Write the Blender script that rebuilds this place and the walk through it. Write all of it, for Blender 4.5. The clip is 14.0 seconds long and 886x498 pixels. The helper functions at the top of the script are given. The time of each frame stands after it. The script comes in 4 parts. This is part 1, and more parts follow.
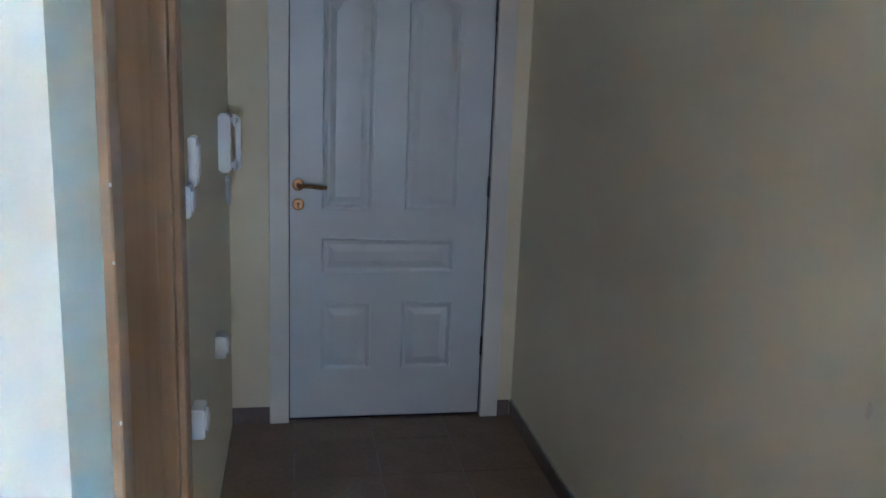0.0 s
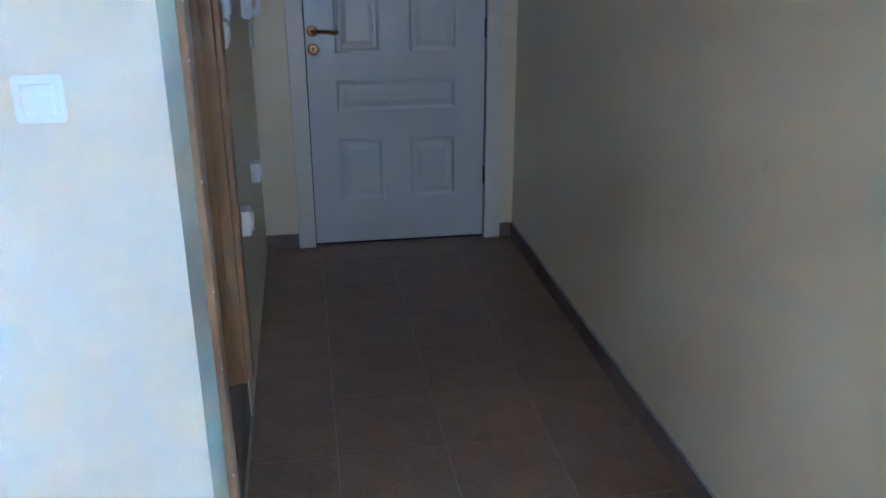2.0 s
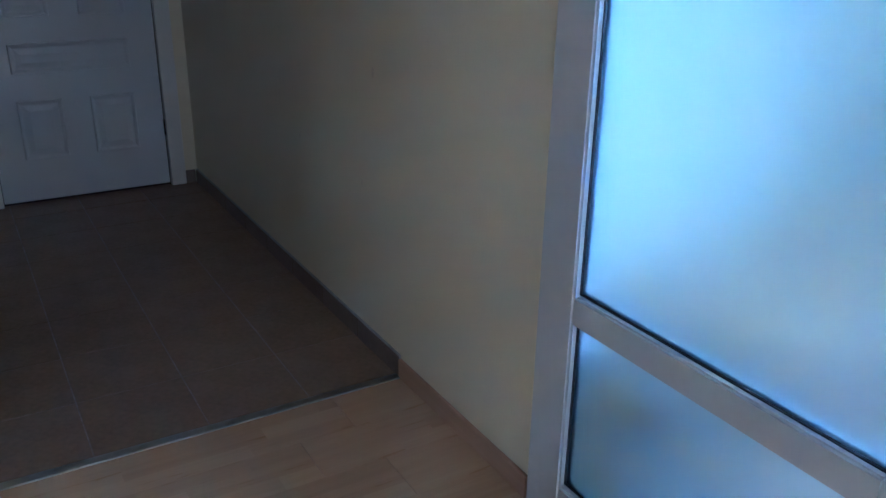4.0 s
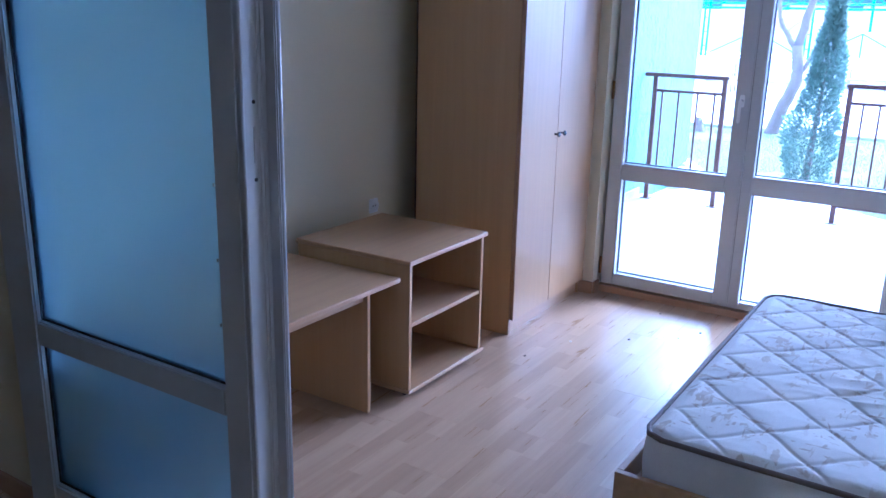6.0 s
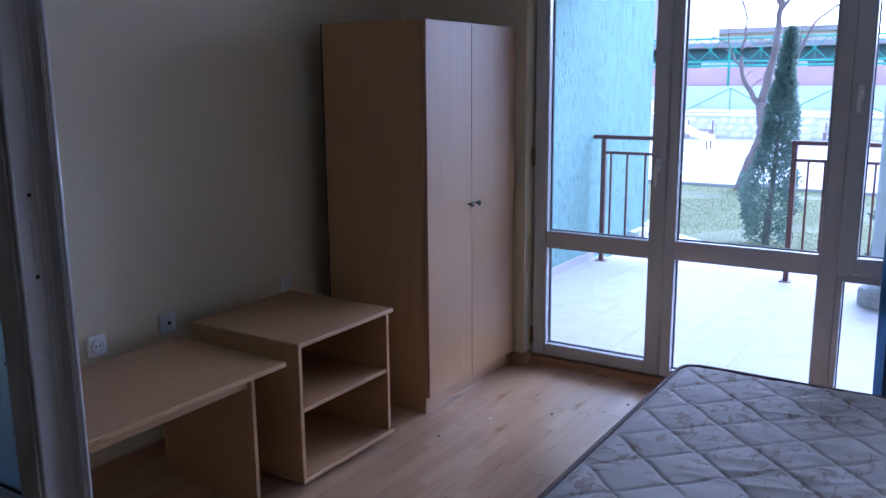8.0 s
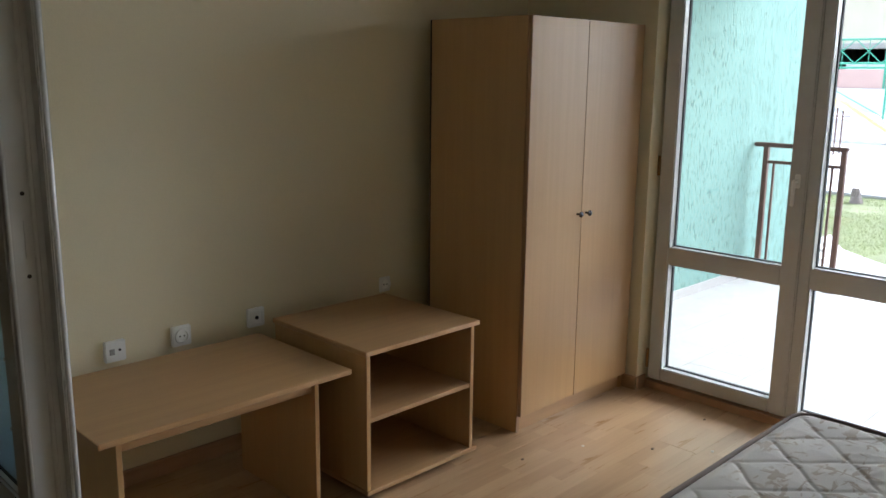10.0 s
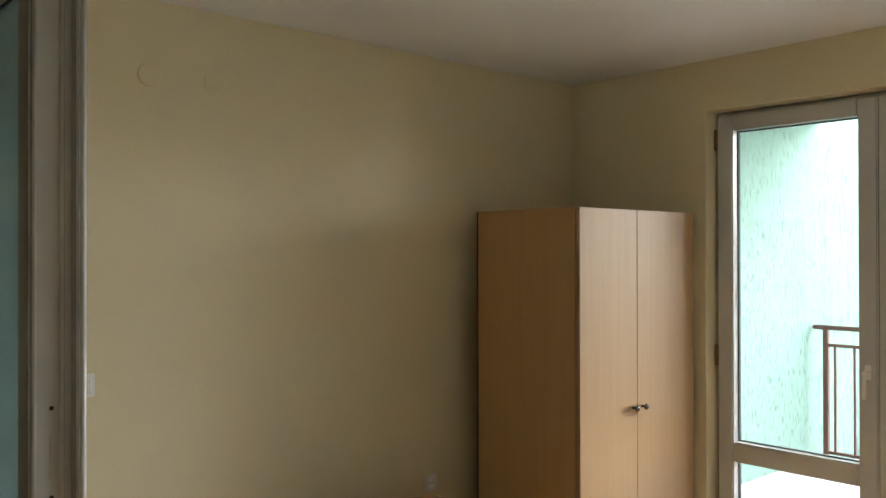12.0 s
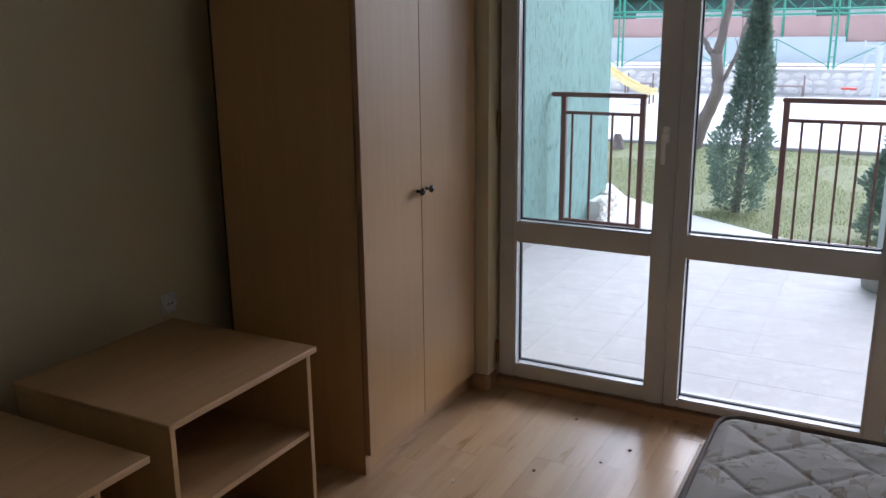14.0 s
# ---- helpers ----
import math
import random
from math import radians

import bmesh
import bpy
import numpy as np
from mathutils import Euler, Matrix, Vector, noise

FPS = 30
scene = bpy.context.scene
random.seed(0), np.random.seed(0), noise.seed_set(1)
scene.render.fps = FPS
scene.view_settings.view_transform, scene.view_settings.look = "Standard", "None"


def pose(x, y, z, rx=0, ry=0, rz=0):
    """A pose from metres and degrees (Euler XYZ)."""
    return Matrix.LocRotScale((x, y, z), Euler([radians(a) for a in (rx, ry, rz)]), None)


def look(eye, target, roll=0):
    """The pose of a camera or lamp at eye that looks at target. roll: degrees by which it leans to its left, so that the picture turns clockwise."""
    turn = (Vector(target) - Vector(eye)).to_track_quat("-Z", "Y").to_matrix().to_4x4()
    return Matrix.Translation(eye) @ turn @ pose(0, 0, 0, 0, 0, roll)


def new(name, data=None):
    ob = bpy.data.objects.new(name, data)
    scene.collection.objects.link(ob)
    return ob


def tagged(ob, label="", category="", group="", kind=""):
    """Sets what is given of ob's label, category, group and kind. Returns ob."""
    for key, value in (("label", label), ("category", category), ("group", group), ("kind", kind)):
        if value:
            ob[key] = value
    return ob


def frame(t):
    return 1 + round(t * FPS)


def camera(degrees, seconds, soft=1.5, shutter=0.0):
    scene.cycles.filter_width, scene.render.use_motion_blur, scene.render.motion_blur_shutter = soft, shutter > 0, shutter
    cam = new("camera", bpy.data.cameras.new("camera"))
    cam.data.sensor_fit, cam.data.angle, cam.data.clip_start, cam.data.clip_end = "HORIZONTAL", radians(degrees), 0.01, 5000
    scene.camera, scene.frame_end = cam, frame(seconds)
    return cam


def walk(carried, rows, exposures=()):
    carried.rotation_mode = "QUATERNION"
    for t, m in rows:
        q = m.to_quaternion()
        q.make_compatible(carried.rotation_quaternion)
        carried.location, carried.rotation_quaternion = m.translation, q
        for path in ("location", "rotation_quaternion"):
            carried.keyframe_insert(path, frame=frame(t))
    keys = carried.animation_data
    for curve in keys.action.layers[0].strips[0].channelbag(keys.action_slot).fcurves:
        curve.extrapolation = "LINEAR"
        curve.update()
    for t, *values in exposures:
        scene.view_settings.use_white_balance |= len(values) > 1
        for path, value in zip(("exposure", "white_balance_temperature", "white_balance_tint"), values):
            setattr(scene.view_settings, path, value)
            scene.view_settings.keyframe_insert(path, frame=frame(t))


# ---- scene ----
cam = camera(55.5, 14.0)
PATH = [
    (0, (-1.005, -3.628, 1.583), (-0.659, -1.702, 1.168), 2.2),
    (0.5, (-1.075, -3.73, 1.559), (-0.636, -1.838, 1.084), 1.9),
    (1, (-1.074, -3.823, 1.555), (-0.628, -1.955, 0.996), 2.1),
    (1.5, (-1.035, -3.984, 1.533), (-0.713, -2.13, 0.854), 1.0),
    (2, (-1.042, -4.119, 1.534), (-0.741, -2.275, 0.822), -0.1),
    (2.2, (-1.072, -4.137, 1.562), (-0.735, -2.296, 0.857), 0.0),
    (4.3, (-1.204, -4.996, 1.504), (-0.112, -3.482, 0.787), 1.9),
    (4.5, (-1.212, -5.099, 1.519), (-0.024, -3.629, 0.863), 2.1),
    (5, (-1.267, -5.323, 1.53), (0.05, -3.955, 0.905), 0.8),
    (5.5, (-1.338, -5.55, 1.548), (0.123, -4.329, 0.936), 1.6),
    (6, (-1.316, -5.706, 1.57), (0.304, -4.664, 1.031), 1.3),
    (6.5, (-1.248, -5.865, 1.57), (0.408, -4.864, 1.062), 0.4),
    (7, (-1.191, -6.037, 1.585), (0.465, -5.018, 1.118), -0.3),
    (7.5, (-1.119, -6.071, 1.613), (0.526, -5.017, 1.185), -2.0),
    (8, (-0.971, -5.993, 1.601), (0.678, -4.933, 1.206), -0.5),
    (10.3, (-0.557, -6.159, 1.633), (0.799, -4.737, 1.259), 0.7),
    (10.5, (-0.552, -6.157, 1.65), (0.799, -4.718, 1.329), 0.6),
    (11, (-0.554, -6.155, 1.675), (0.791, -4.681, 1.539), 0.0),
    (11.5, (-0.541, -6.141, 1.682), (0.787, -4.646, 1.65), -0.3),
    (12, (-0.505, -6.071, 1.673), (0.827, -4.579, 1.684), -0.1),
    (12.5, (-0.482, -5.857, 1.669), (1.094, -4.626, 1.626), 1.3),
    (13, (-0.422, -5.639, 1.643), (1.315, -4.657, 1.499), 1.6),
    (13.5, (-0.263, -5.504, 1.582), (1.468, -4.555, 1.264), 0.3),
    (14, (-0.056, -5.374, 1.56), (1.653, -4.462, 1.06), -0.6),
]
walk(cam, [(t, look(eye, target, roll)) for t, eye, target, roll in PATH],
     exposures=[(0, 6.6, 3980, 15), (2.2, 6.42, 3800, 16), (4.3, 5.4, 3800, 17), (5.0, 5.05, 3660, 17), (5.6, 4.3, 3650, 20),
                (6.1, 3.45, 3850, 23), (7.0, 2.45, 3800, 28), (8.2, 2.3, 4450, 27), (10.3, 2.85, 5850, 7),
                (11.5, 3.25, 6400, 7), (12.1, 3.3, 6200, 7), (12.5, 3.05, 5800, 7), (13.0, 2.05, 5500, 12), (13.3, 1.85, 5450, 14), (14.0, 1.9, 5450, 16)])

# ---- world and sun ----
world = bpy.data.worlds.new("overcast_sky")
scene.world = world
world.use_nodes = True
wn = world.node_tree
sky = wn.nodes.new("ShaderNodeTexSky")
sky.sky_type = 'NISHITA'
sky.sun_disc = False
sky.sun_elevation = radians(35)
sky.sun_rotation = radians(107)
sky.air_density, sky.dust_density, sky.ozone_density = 1.0, 2.0, 1.0
cloud = wn.nodes.new("ShaderNodeHueSaturation")     # an overcast sky: the clear sky's light, greyed by cloud
cloud.inputs["Saturation"].default_value = 0.3
wn.links.new(sky.outputs[0], cloud.inputs["Color"])
wn.nodes["Background"].inputs["Strength"].default_value = 0.15
wn.links.new(cloud.outputs[0], wn.nodes["Background"].inputs["Color"])
sun_data = bpy.data.lights.new("sun", 'SUN')
sun_data.energy, sun_data.angle, sun_data.color = 1.0, radians(60), (1.0, 0.97, 0.93)
sun = new("sun", sun_data)
sun.matrix_world = look((60, -18, 41), (0, 0, 0))
# the bulb of the wall lamp at the far end of the hall, behind the walk: the glossy frames mirror it
LAMP_AT = (-1.0, -8.08, 1.2)
lamp_data = bpy.data.lights.new("bulb_light", 'POINT')
lamp_data.energy, lamp_data.color, lamp_data.shadow_soft_size = 0.78, (1.0, 0.90, 0.77), 0.035
bulb_light = new("bulb_light", lamp_data)
bulb_light.location = LAMP_AT


# ---- materials ----
def linear(c):
    return (*c, 1.0)


def mat(name, color, rough=0.5, var=0.12, scale=6.0, fine=60.0, bump=0.05, metal=0.0, stretch=(1, 1, 1), spec=0.5, per=0.0):
    """A painted, plastic or stone surface: colour mottled at two scales, fine relief; per: spread from piece to piece."""
    m = bpy.data.materials.new(name)
    m.use_nodes = True
    t = m.node_tree
    b = t.nodes["Principled BSDF"]
    b.inputs["Roughness"].default_value = rough
    b.inputs["Metallic"].default_value = metal
    b.inputs["Specular IOR Level"].default_value = spec
    co = t.nodes.new("ShaderNodeTexCoord")
    mp = t.nodes.new("ShaderNodeMapping")
    mp.inputs["Scale"].default_value = stretch
    t.links.new(co.outputs["Object"], mp.inputs["Vector"])
    n1 = t.nodes.new("ShaderNodeTexNoise")
    n1.inputs["Scale"].default_value, n1.inputs["Detail"].default_value = scale, 5
    n2 = t.nodes.new("ShaderNodeTexNoise")
    n2.inputs["Scale"].default_value, n2.inputs["Detail"].default_value = fine, 3
    for n in (n1, n2):
        t.links.new(mp.outputs[0], n.inputs["Vector"])
    mix = t.nodes.new("ShaderNodeMath")
    mix.operation = 'ADD'
    t.links.new(n1.outputs["Fac"], mix.inputs[0])
    t.links.new(n2.outputs["Fac"], mix.inputs[1])
    last = mix.outputs[0]
    if per:
        info = t.nodes.new("ShaderNodeObjectInfo")
        mul = t.nodes.new("ShaderNodeMath")
        mul.operation, mul.inputs[1].default_value = 'MULTIPLY_ADD', per
        t.links.new(info.outputs["Random"], mul.inputs[0])
        t.links.new(last, mul.inputs[2])
        last = mul.outputs[0]
    ramp = t.nodes.new("ShaderNodeMapRange")
    ramp.inputs["From Min"].default_value, ramp.inputs["From Max"].default_value = 0.6, 1.4 + per
    ramp.inputs["To Min"].default_value, ramp.inputs["To Max"].default_value = 1 - var, 1 + var
    t.links.new(last, ramp.inputs["Value"])
    hsv = t.nodes.new("ShaderNodeHueSaturation")
    hsv.inputs["Color"].default_value = linear(color)
    t.links.new(ramp.outputs[0], hsv.inputs["Value"])
    t.links.new(hsv.outputs[0], b.inputs["Base Color"])
    if bump:
        bp = t.nodes.new("ShaderNodeBump")
        bp.inputs["Strength"].default_value, bp.inputs["Distance"].default_value = bump, 0.01
        t.links.new(n2.outputs["Fac"], bp.inputs["Height"])
        t.links.new(bp.outputs[0], b.inputs["Normal"])
    return m


def wood(name, dark, light, rough=0.35, along=(30, 30, 1.2), per=0.0, island=False):
    """Wood-grain laminate; along: the scale on each axis, small along the grain."""
    m = bpy.data.materials.new(name)
    m.use_nodes = True
    t = m.node_tree
    b = t.nodes["Principled BSDF"]
    b.inputs["Roughness"].default_value = rough
    co = t.nodes.new("ShaderNodeTexCoord")
    mp = t.nodes.new("ShaderNodeMapping")
    mp.inputs["Scale"].default_value = along
    t.links.new(co.outputs["Object"], mp.inputs["Vector"])
    vec = mp.outputs[0]
    rnd = None
    if per:
        if island:
            rnd = t.nodes.new("ShaderNodeNewGeometry").outputs["Random Per Island"]
        else:
            rnd = t.nodes.new("ShaderNodeObjectInfo").outputs["Random"]
        add = t.nodes.new("ShaderNodeVectorMath")
        add.operation = 'ADD'
        sc = t.nodes.new("ShaderNodeMath")
        sc.operation, sc.inputs[1].default_value = 'MULTIPLY', 57.0
        t.links.new(rnd, sc.inputs[0])
        t.links.new(vec, add.inputs[0])
        t.links.new(sc.outputs[0], add.inputs[1])
        vec = add.outputs[0]
    n1 = t.nodes.new("ShaderNodeTexNoise")
    n1.inputs["Scale"].default_value, n1.inputs["Detail"].default_value, n1.inputs["Distortion"].default_value = 1.0, 8, 0.6
    n1.inputs["Roughness"].default_value = 0.6
    t.links.new(vec, n1.inputs["Vector"])
    last = n1.outputs["Fac"]
    if per:
        mul = t.nodes.new("ShaderNodeMath")
        mul.operation, mul.inputs[1].default_value = 'MULTIPLY_ADD', per
        t.links.new(rnd, mul.inputs[0])
        t.links.new(last, mul.inputs[2])
        last = mul.outputs[0]
    mr = t.nodes.new("ShaderNodeMapRange")
    mr.inputs["From Min"].default_value, mr.inputs["From Max"].default_value = 0.15, 0.85 + per
    t.links.new(last, mr.inputs["Value"])
    mx = t.nodes.new("ShaderNodeMix")
    mx.data_type = 'RGBA'
    mx.inputs["A"].default_value, mx.inputs["B"].default_value = linear(dark), linear(light)
    t.links.new(mr.outputs[0], mx.inputs["Factor"])
    t.links.new(mx.outputs["Result"], b.inputs["Base Color"])
    rr = t.nodes.new("ShaderNodeMapRange")
    rr.inputs["To Min"].default_value, rr.inputs["To Max"].default_value = rough - 0.05, rough + 0.1
    t.links.new(n1.outputs["Fac"], rr.inputs["Value"])
    t.links.new(rr.outputs[0], b.inputs["Roughness"])
    bp = t.nodes.new("ShaderNodeBump")
    bp.inputs["Strength"].default_value, bp.inputs["Distance"].default_value = 0.06, 0.003
    t.links.new(n1.outputs["Fac"], bp.inputs["Height"])
    t.links.new(bp.outputs[0], b.inputs["Normal"])
    return m


def clear_glass(name):
    m = bpy.data.materials.new(name)
    m.use_nodes = True
    t = m.node_tree
    out = t.nodes["Material Output"]
    tr = t.nodes.new("ShaderNodeBsdfTransparent")
    tr.inputs["Color"].default_value = (0.95, 0.955, 0.955, 1)
    gl = t.nodes.new("ShaderNodeBsdfGlossy")
    gl.inputs["Roughness"].default_value = 0.01
    fr = t.nodes.new("ShaderNodeFresnel")
    fr.inputs["IOR"].default_value = 1.45
    mx = t.nodes.new("ShaderNodeMixShader")
    t.links.new(fr.outputs[0], mx.inputs[0])
    t.links.new(tr.outputs[0], mx.inputs[1])
    t.links.new(gl.outputs[0], mx.inputs[2])
    t.links.new(mx.outputs[0], out.inputs["Surface"])
    return m


def frosted_glass(name):
    m = bpy.data.materials.new(name)
    m.use_nodes = True
    t = m.node_tree
    b = t.nodes["Principled BSDF"]
    b.inputs["Base Color"].default_value = (0.47, 0.73, 0.92, 1)
    b.inputs["Roughness"].default_value = 0.55
    b.inputs["Transmission Weight"].default_value = 1.0
    b.inputs["IOR"].default_value = 1.3
    n = t.nodes.new("ShaderNodeTexNoise")
    n.inputs["Scale"].default_value, n.inputs["Detail"].default_value = 260, 2
    bp = t.nodes.new("ShaderNodeBump")
    bp.inputs["Strength"].default_value, bp.inputs["Distance"].default_value = 0.25, 0.002
    co = t.nodes.new("ShaderNodeTexCoord")
    t.links.new(co.outputs["Object"], n.inputs["Vector"])
    t.links.new(n.outputs["Fac"], bp.inputs["Height"])
    t.links.new(bp.outputs[0], b.inputs["Normal"])
    return m


def scratched_render(name, color):
    """Scratch plaster: short upright grooves torn into a coloured render, their shade painted in."""
    m = mat(name, color, 0.9, 0.07, 1.5, 60, 0.0)
    t = m.node_tree
    b = t.nodes["Principled BSDF"]
    co = t.nodes["Texture Coordinate"]
    mp = t.nodes.new("ShaderNodeMapping")
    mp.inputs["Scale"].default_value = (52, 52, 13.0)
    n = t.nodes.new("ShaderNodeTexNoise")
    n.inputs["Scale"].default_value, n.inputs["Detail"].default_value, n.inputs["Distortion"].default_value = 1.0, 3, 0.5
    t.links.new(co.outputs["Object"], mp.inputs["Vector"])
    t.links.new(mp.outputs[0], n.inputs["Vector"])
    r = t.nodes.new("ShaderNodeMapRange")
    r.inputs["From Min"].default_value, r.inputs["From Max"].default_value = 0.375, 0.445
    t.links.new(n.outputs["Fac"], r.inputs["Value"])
    old = b.inputs["Base Color"].links[0].from_socket
    mx = t.nodes.new("ShaderNodeMix")
    mx.data_type = 'RGBA'
    # shade in the grooves put into the colour: 0.62 of the render
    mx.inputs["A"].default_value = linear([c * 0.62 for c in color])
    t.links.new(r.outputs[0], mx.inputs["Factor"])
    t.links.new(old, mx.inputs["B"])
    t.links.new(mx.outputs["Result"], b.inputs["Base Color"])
    bp = t.nodes.new("ShaderNodeBump")
    bp.inputs["Strength"].default_value, bp.inputs["Distance"].default_value = 0.6, 0.007
    t.links.new(r.outputs[0], bp.inputs["Height"])
    t.links.new(bp.outputs[0], b.inputs["Normal"])
    return m


def stone_print(name, color, dark, cells=9.0):
    """A glazed tile printed with irregular pale stones."""
    m = mat(name, color, 0.6, 0.10, 6, 45, 0.05, per=0.05)
    t = m.node_tree
    b = t.nodes["Principled BSDF"]
    co = t.nodes["Texture Coordinate"]
    wob = t.nodes.new("ShaderNodeTexNoise")
    wob.inputs["Scale"].default_value = 7
    add = t.nodes.new("ShaderNodeMix")
    add.data_type = 'VECTOR'
    add.inputs["Factor"].default_value = 0.12
    geo = t.nodes.new("ShaderNodeNewGeometry")
    t.links.new(geo.outputs["Position"], wob.inputs["Vector"])
    t.links.new(geo.outputs["Position"], add.inputs["A"])
    t.links.new(wob.outputs["Color"], add.inputs["B"])
    v = t.nodes.new("ShaderNodeTexVoronoi")
    v.feature = 'DISTANCE_TO_EDGE'
    v.inputs["Scale"].default_value = cells
    t.links.new(add.outputs["Result"], v.inputs["Vector"])
    r = t.nodes.new("ShaderNodeMapRange")
    r.inputs["From Min"].default_value, r.inputs["From Max"].default_value = 0.0, 0.08
    t.links.new(v.outputs["Distance"], r.inputs["Value"])
    v2 = t.nodes.new("ShaderNodeTexVoronoi")
    v2.inputs["Scale"].default_value = cells
    t.links.new(add.outputs["Result"], v2.inputs["Vector"])
    sep = t.nodes.new("ShaderNodeSeparateColor")
    t.links.new(v2.outputs["Color"], sep.inputs[0])
    sh = t.nodes.new("ShaderNodeMapRange")
    sh.inputs["To Min"].default_value, sh.inputs["To Max"].default_value = 0.35, 1.0
    t.links.new(sep.outputs[0], sh.inputs["Value"])
    mul = t.nodes.new("ShaderNodeMath")
    mul.operation = 'MULTIPLY'
    t.links.new(r.outputs[0], mul.inputs[0])
    t.links.new(sh.outputs[0], mul.inputs[1])
    old = b.inputs["Base Color"].links[0].from_socket
    mx = t.nodes.new("ShaderNodeMix")
    mx.data_type = 'RGBA'
    mx.inputs["A"].default_value = linear(dark)
    t.links.new(mul.outputs[0], mx.inputs["Factor"])
    t.links.new(old, mx.inputs["B"])
    t.links.new(mx.outputs["Result"], b.inputs["Base Color"])
    return m


def leaf_print(name, ground_color, leaf_color):
    """Ticking with a faded print of slanting leaf sprays."""
    m = mat(name, ground_color, 0.85, 0.04, 5, 320, 0.10)
    t = m.node_tree
    b = t.nodes["Principled BSDF"]
    co = t.nodes["Texture Coordinate"]
    facs = []
    for turn, sc, lo in ((25, (12, 30, 1), 0.575), (-30, (28, 11, 1), 0.59)):
        mp = t.nodes.new("ShaderNodeMapping")
        mp.inputs["Rotation"].default_value = (0, 0, radians(turn))
        mp.inputs["Scale"].default_value = sc
        n = t.nodes.new("ShaderNodeTexNoise")
        n.inputs["Scale"].default_value, n.inputs["Detail"].default_value, n.inputs["Distortion"].default_value = 1.0, 2.5, 0.8
        t.links.new(co.outputs["Object"], mp.inputs["Vector"])
        t.links.new(mp.outputs[0], n.inputs["Vector"])
        r = t.nodes.new("ShaderNodeMapRange")
        r.inputs["From Min"].default_value, r.inputs["From Max"].default_value = lo, lo + 0.05
        t.links.new(n.outputs["Fac"], r.inputs["Value"])
        facs.append(r.outputs[0])
    big = t.nodes.new("ShaderNodeTexNoise")
    big.inputs["Scale"].default_value, big.inputs["Detail"].default_value = 5.5, 1
    t.links.new(co.outputs["Object"], big.inputs["Vector"])
    gate = t.nodes.new("ShaderNodeMapRange")
    gate.inputs["From Min"].default_value, gate.inputs["From Max"].default_value, gate.inputs["To Max"].default_value = 0.40, 0.50, 0.75
    t.links.new(big.outputs["Fac"], gate.inputs["Value"])
    mxm = t.nodes.new("ShaderNodeMath")
    mxm.operation = 'MAXIMUM'
    t.links.new(facs[0], mxm.inputs[0])
    t.links.new(facs[1], mxm.inputs[1])
    mul = t.nodes.new("ShaderNodeMath")
    mul.operation = 'MULTIPLY'
    t.links.new(mxm.outputs[0], mul.inputs[0])
    t.links.new(gate.outputs[0], mul.inputs[1])
    old = b.inputs["Base Color"].links[0].from_socket
    mx = t.nodes.new("ShaderNodeMix")
    mx.data_type = 'RGBA'
    mx.inputs["B"].default_value = linear(leaf_color)
    t.links.new(mul.outputs[0], mx.inputs["Factor"])
    t.links.new(old, mx.inputs["A"])
    t.links.new(mx.outputs["Result"], b.inputs["Base Color"])
    return m


PAINT = mat("cream_wall_paint", (0.775, 0.69, 0.475), 0.5, 0.03, 1.3, 180, 0.05)
CEIL = mat("white_ceiling_paint", (0.89, 0.885, 0.87), 0.85, 0.02, 1.0, 150, 0.04)
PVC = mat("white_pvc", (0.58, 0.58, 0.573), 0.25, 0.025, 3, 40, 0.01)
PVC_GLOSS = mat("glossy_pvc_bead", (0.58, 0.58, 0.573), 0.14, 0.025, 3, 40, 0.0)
WHITE_PLASTIC = mat("white_plastic", (0.86, 0.86, 0.84), 0.3, 0.02, 9, 60, 0.0)
DARK_PLASTIC = mat("dark_plastic", (0.02, 0.02, 0.02), 0.4, 0.1, 9, 60, 0.0)
DOOR_PAINT = mat("pale_grey_door_paint", (0.60, 0.62, 0.64), 0.32, 0.03, 2.5, 90, 0.02)
CASING_PAINT = mat("white_casing_paint", (0.74, 0.71, 0.64), 0.4, 0.03, 4, 90, 0.02)
TILE = mat("brown_floor_tile", (0.255, 0.172, 0.106), 0.45, 0.32, 7, 45, 0.08, per=0.12)
GROUT = mat("brown_grout", (0.17, 0.125, 0.09), 0.9, 0.2, 20, 90, 0.2)
GROUT_TERRACE = mat("terrace_grout", (0.50, 0.49, 0.48), 0.9, 0.15, 20, 90, 0.1)
SCUFF = mat("grey_scuff", (0.71, 0.63, 0.455), 0.75, 0.1, 40, 150, 0.0)
GROUT_TILE = mat("worn_tile_grout", (0.36, 0.31, 0.26), 0.9, 0.5, 6, 60, 0.2)
GROUT_PALE = mat("pale_grout", (0.45, 0.43, 0.40), 0.9, 0.2, 20, 90, 0.2)
SKIRT_TILE = mat("brown_skirting_tile", (0.17, 0.125, 0.10), 0.45, 0.2, 7, 50, 0.08, per=0.15)
BRASS = mat("aged_brass", (0.34, 0.20, 0.085), 0.35, 0.2, 30, 120, 0.03, metal=1.0)
CHROME = mat("satin_steel", (0.55, 0.55, 0.55), 0.25, 0.08, 30, 120, 0.0, metal=1.0)
GUNMETAL = mat("dark_metal_knob", (0.12, 0.12, 0.13), 0.25, 0.1, 30, 120, 0.0, metal=1.0)
# black of the seals; also paints shade in the wardrobe's gaps
RUBBER_AND_GAP = mat("black_rubber_and_gap_shade", (0.012, 0.012, 0.014), 0.7, 0.1, 30, 80, 0.0)
ALU = mat("aluminium_strip", (0.50, 0.50, 0.48), 0.4, 0.1, 20, 90, 0.03, metal=1.0)
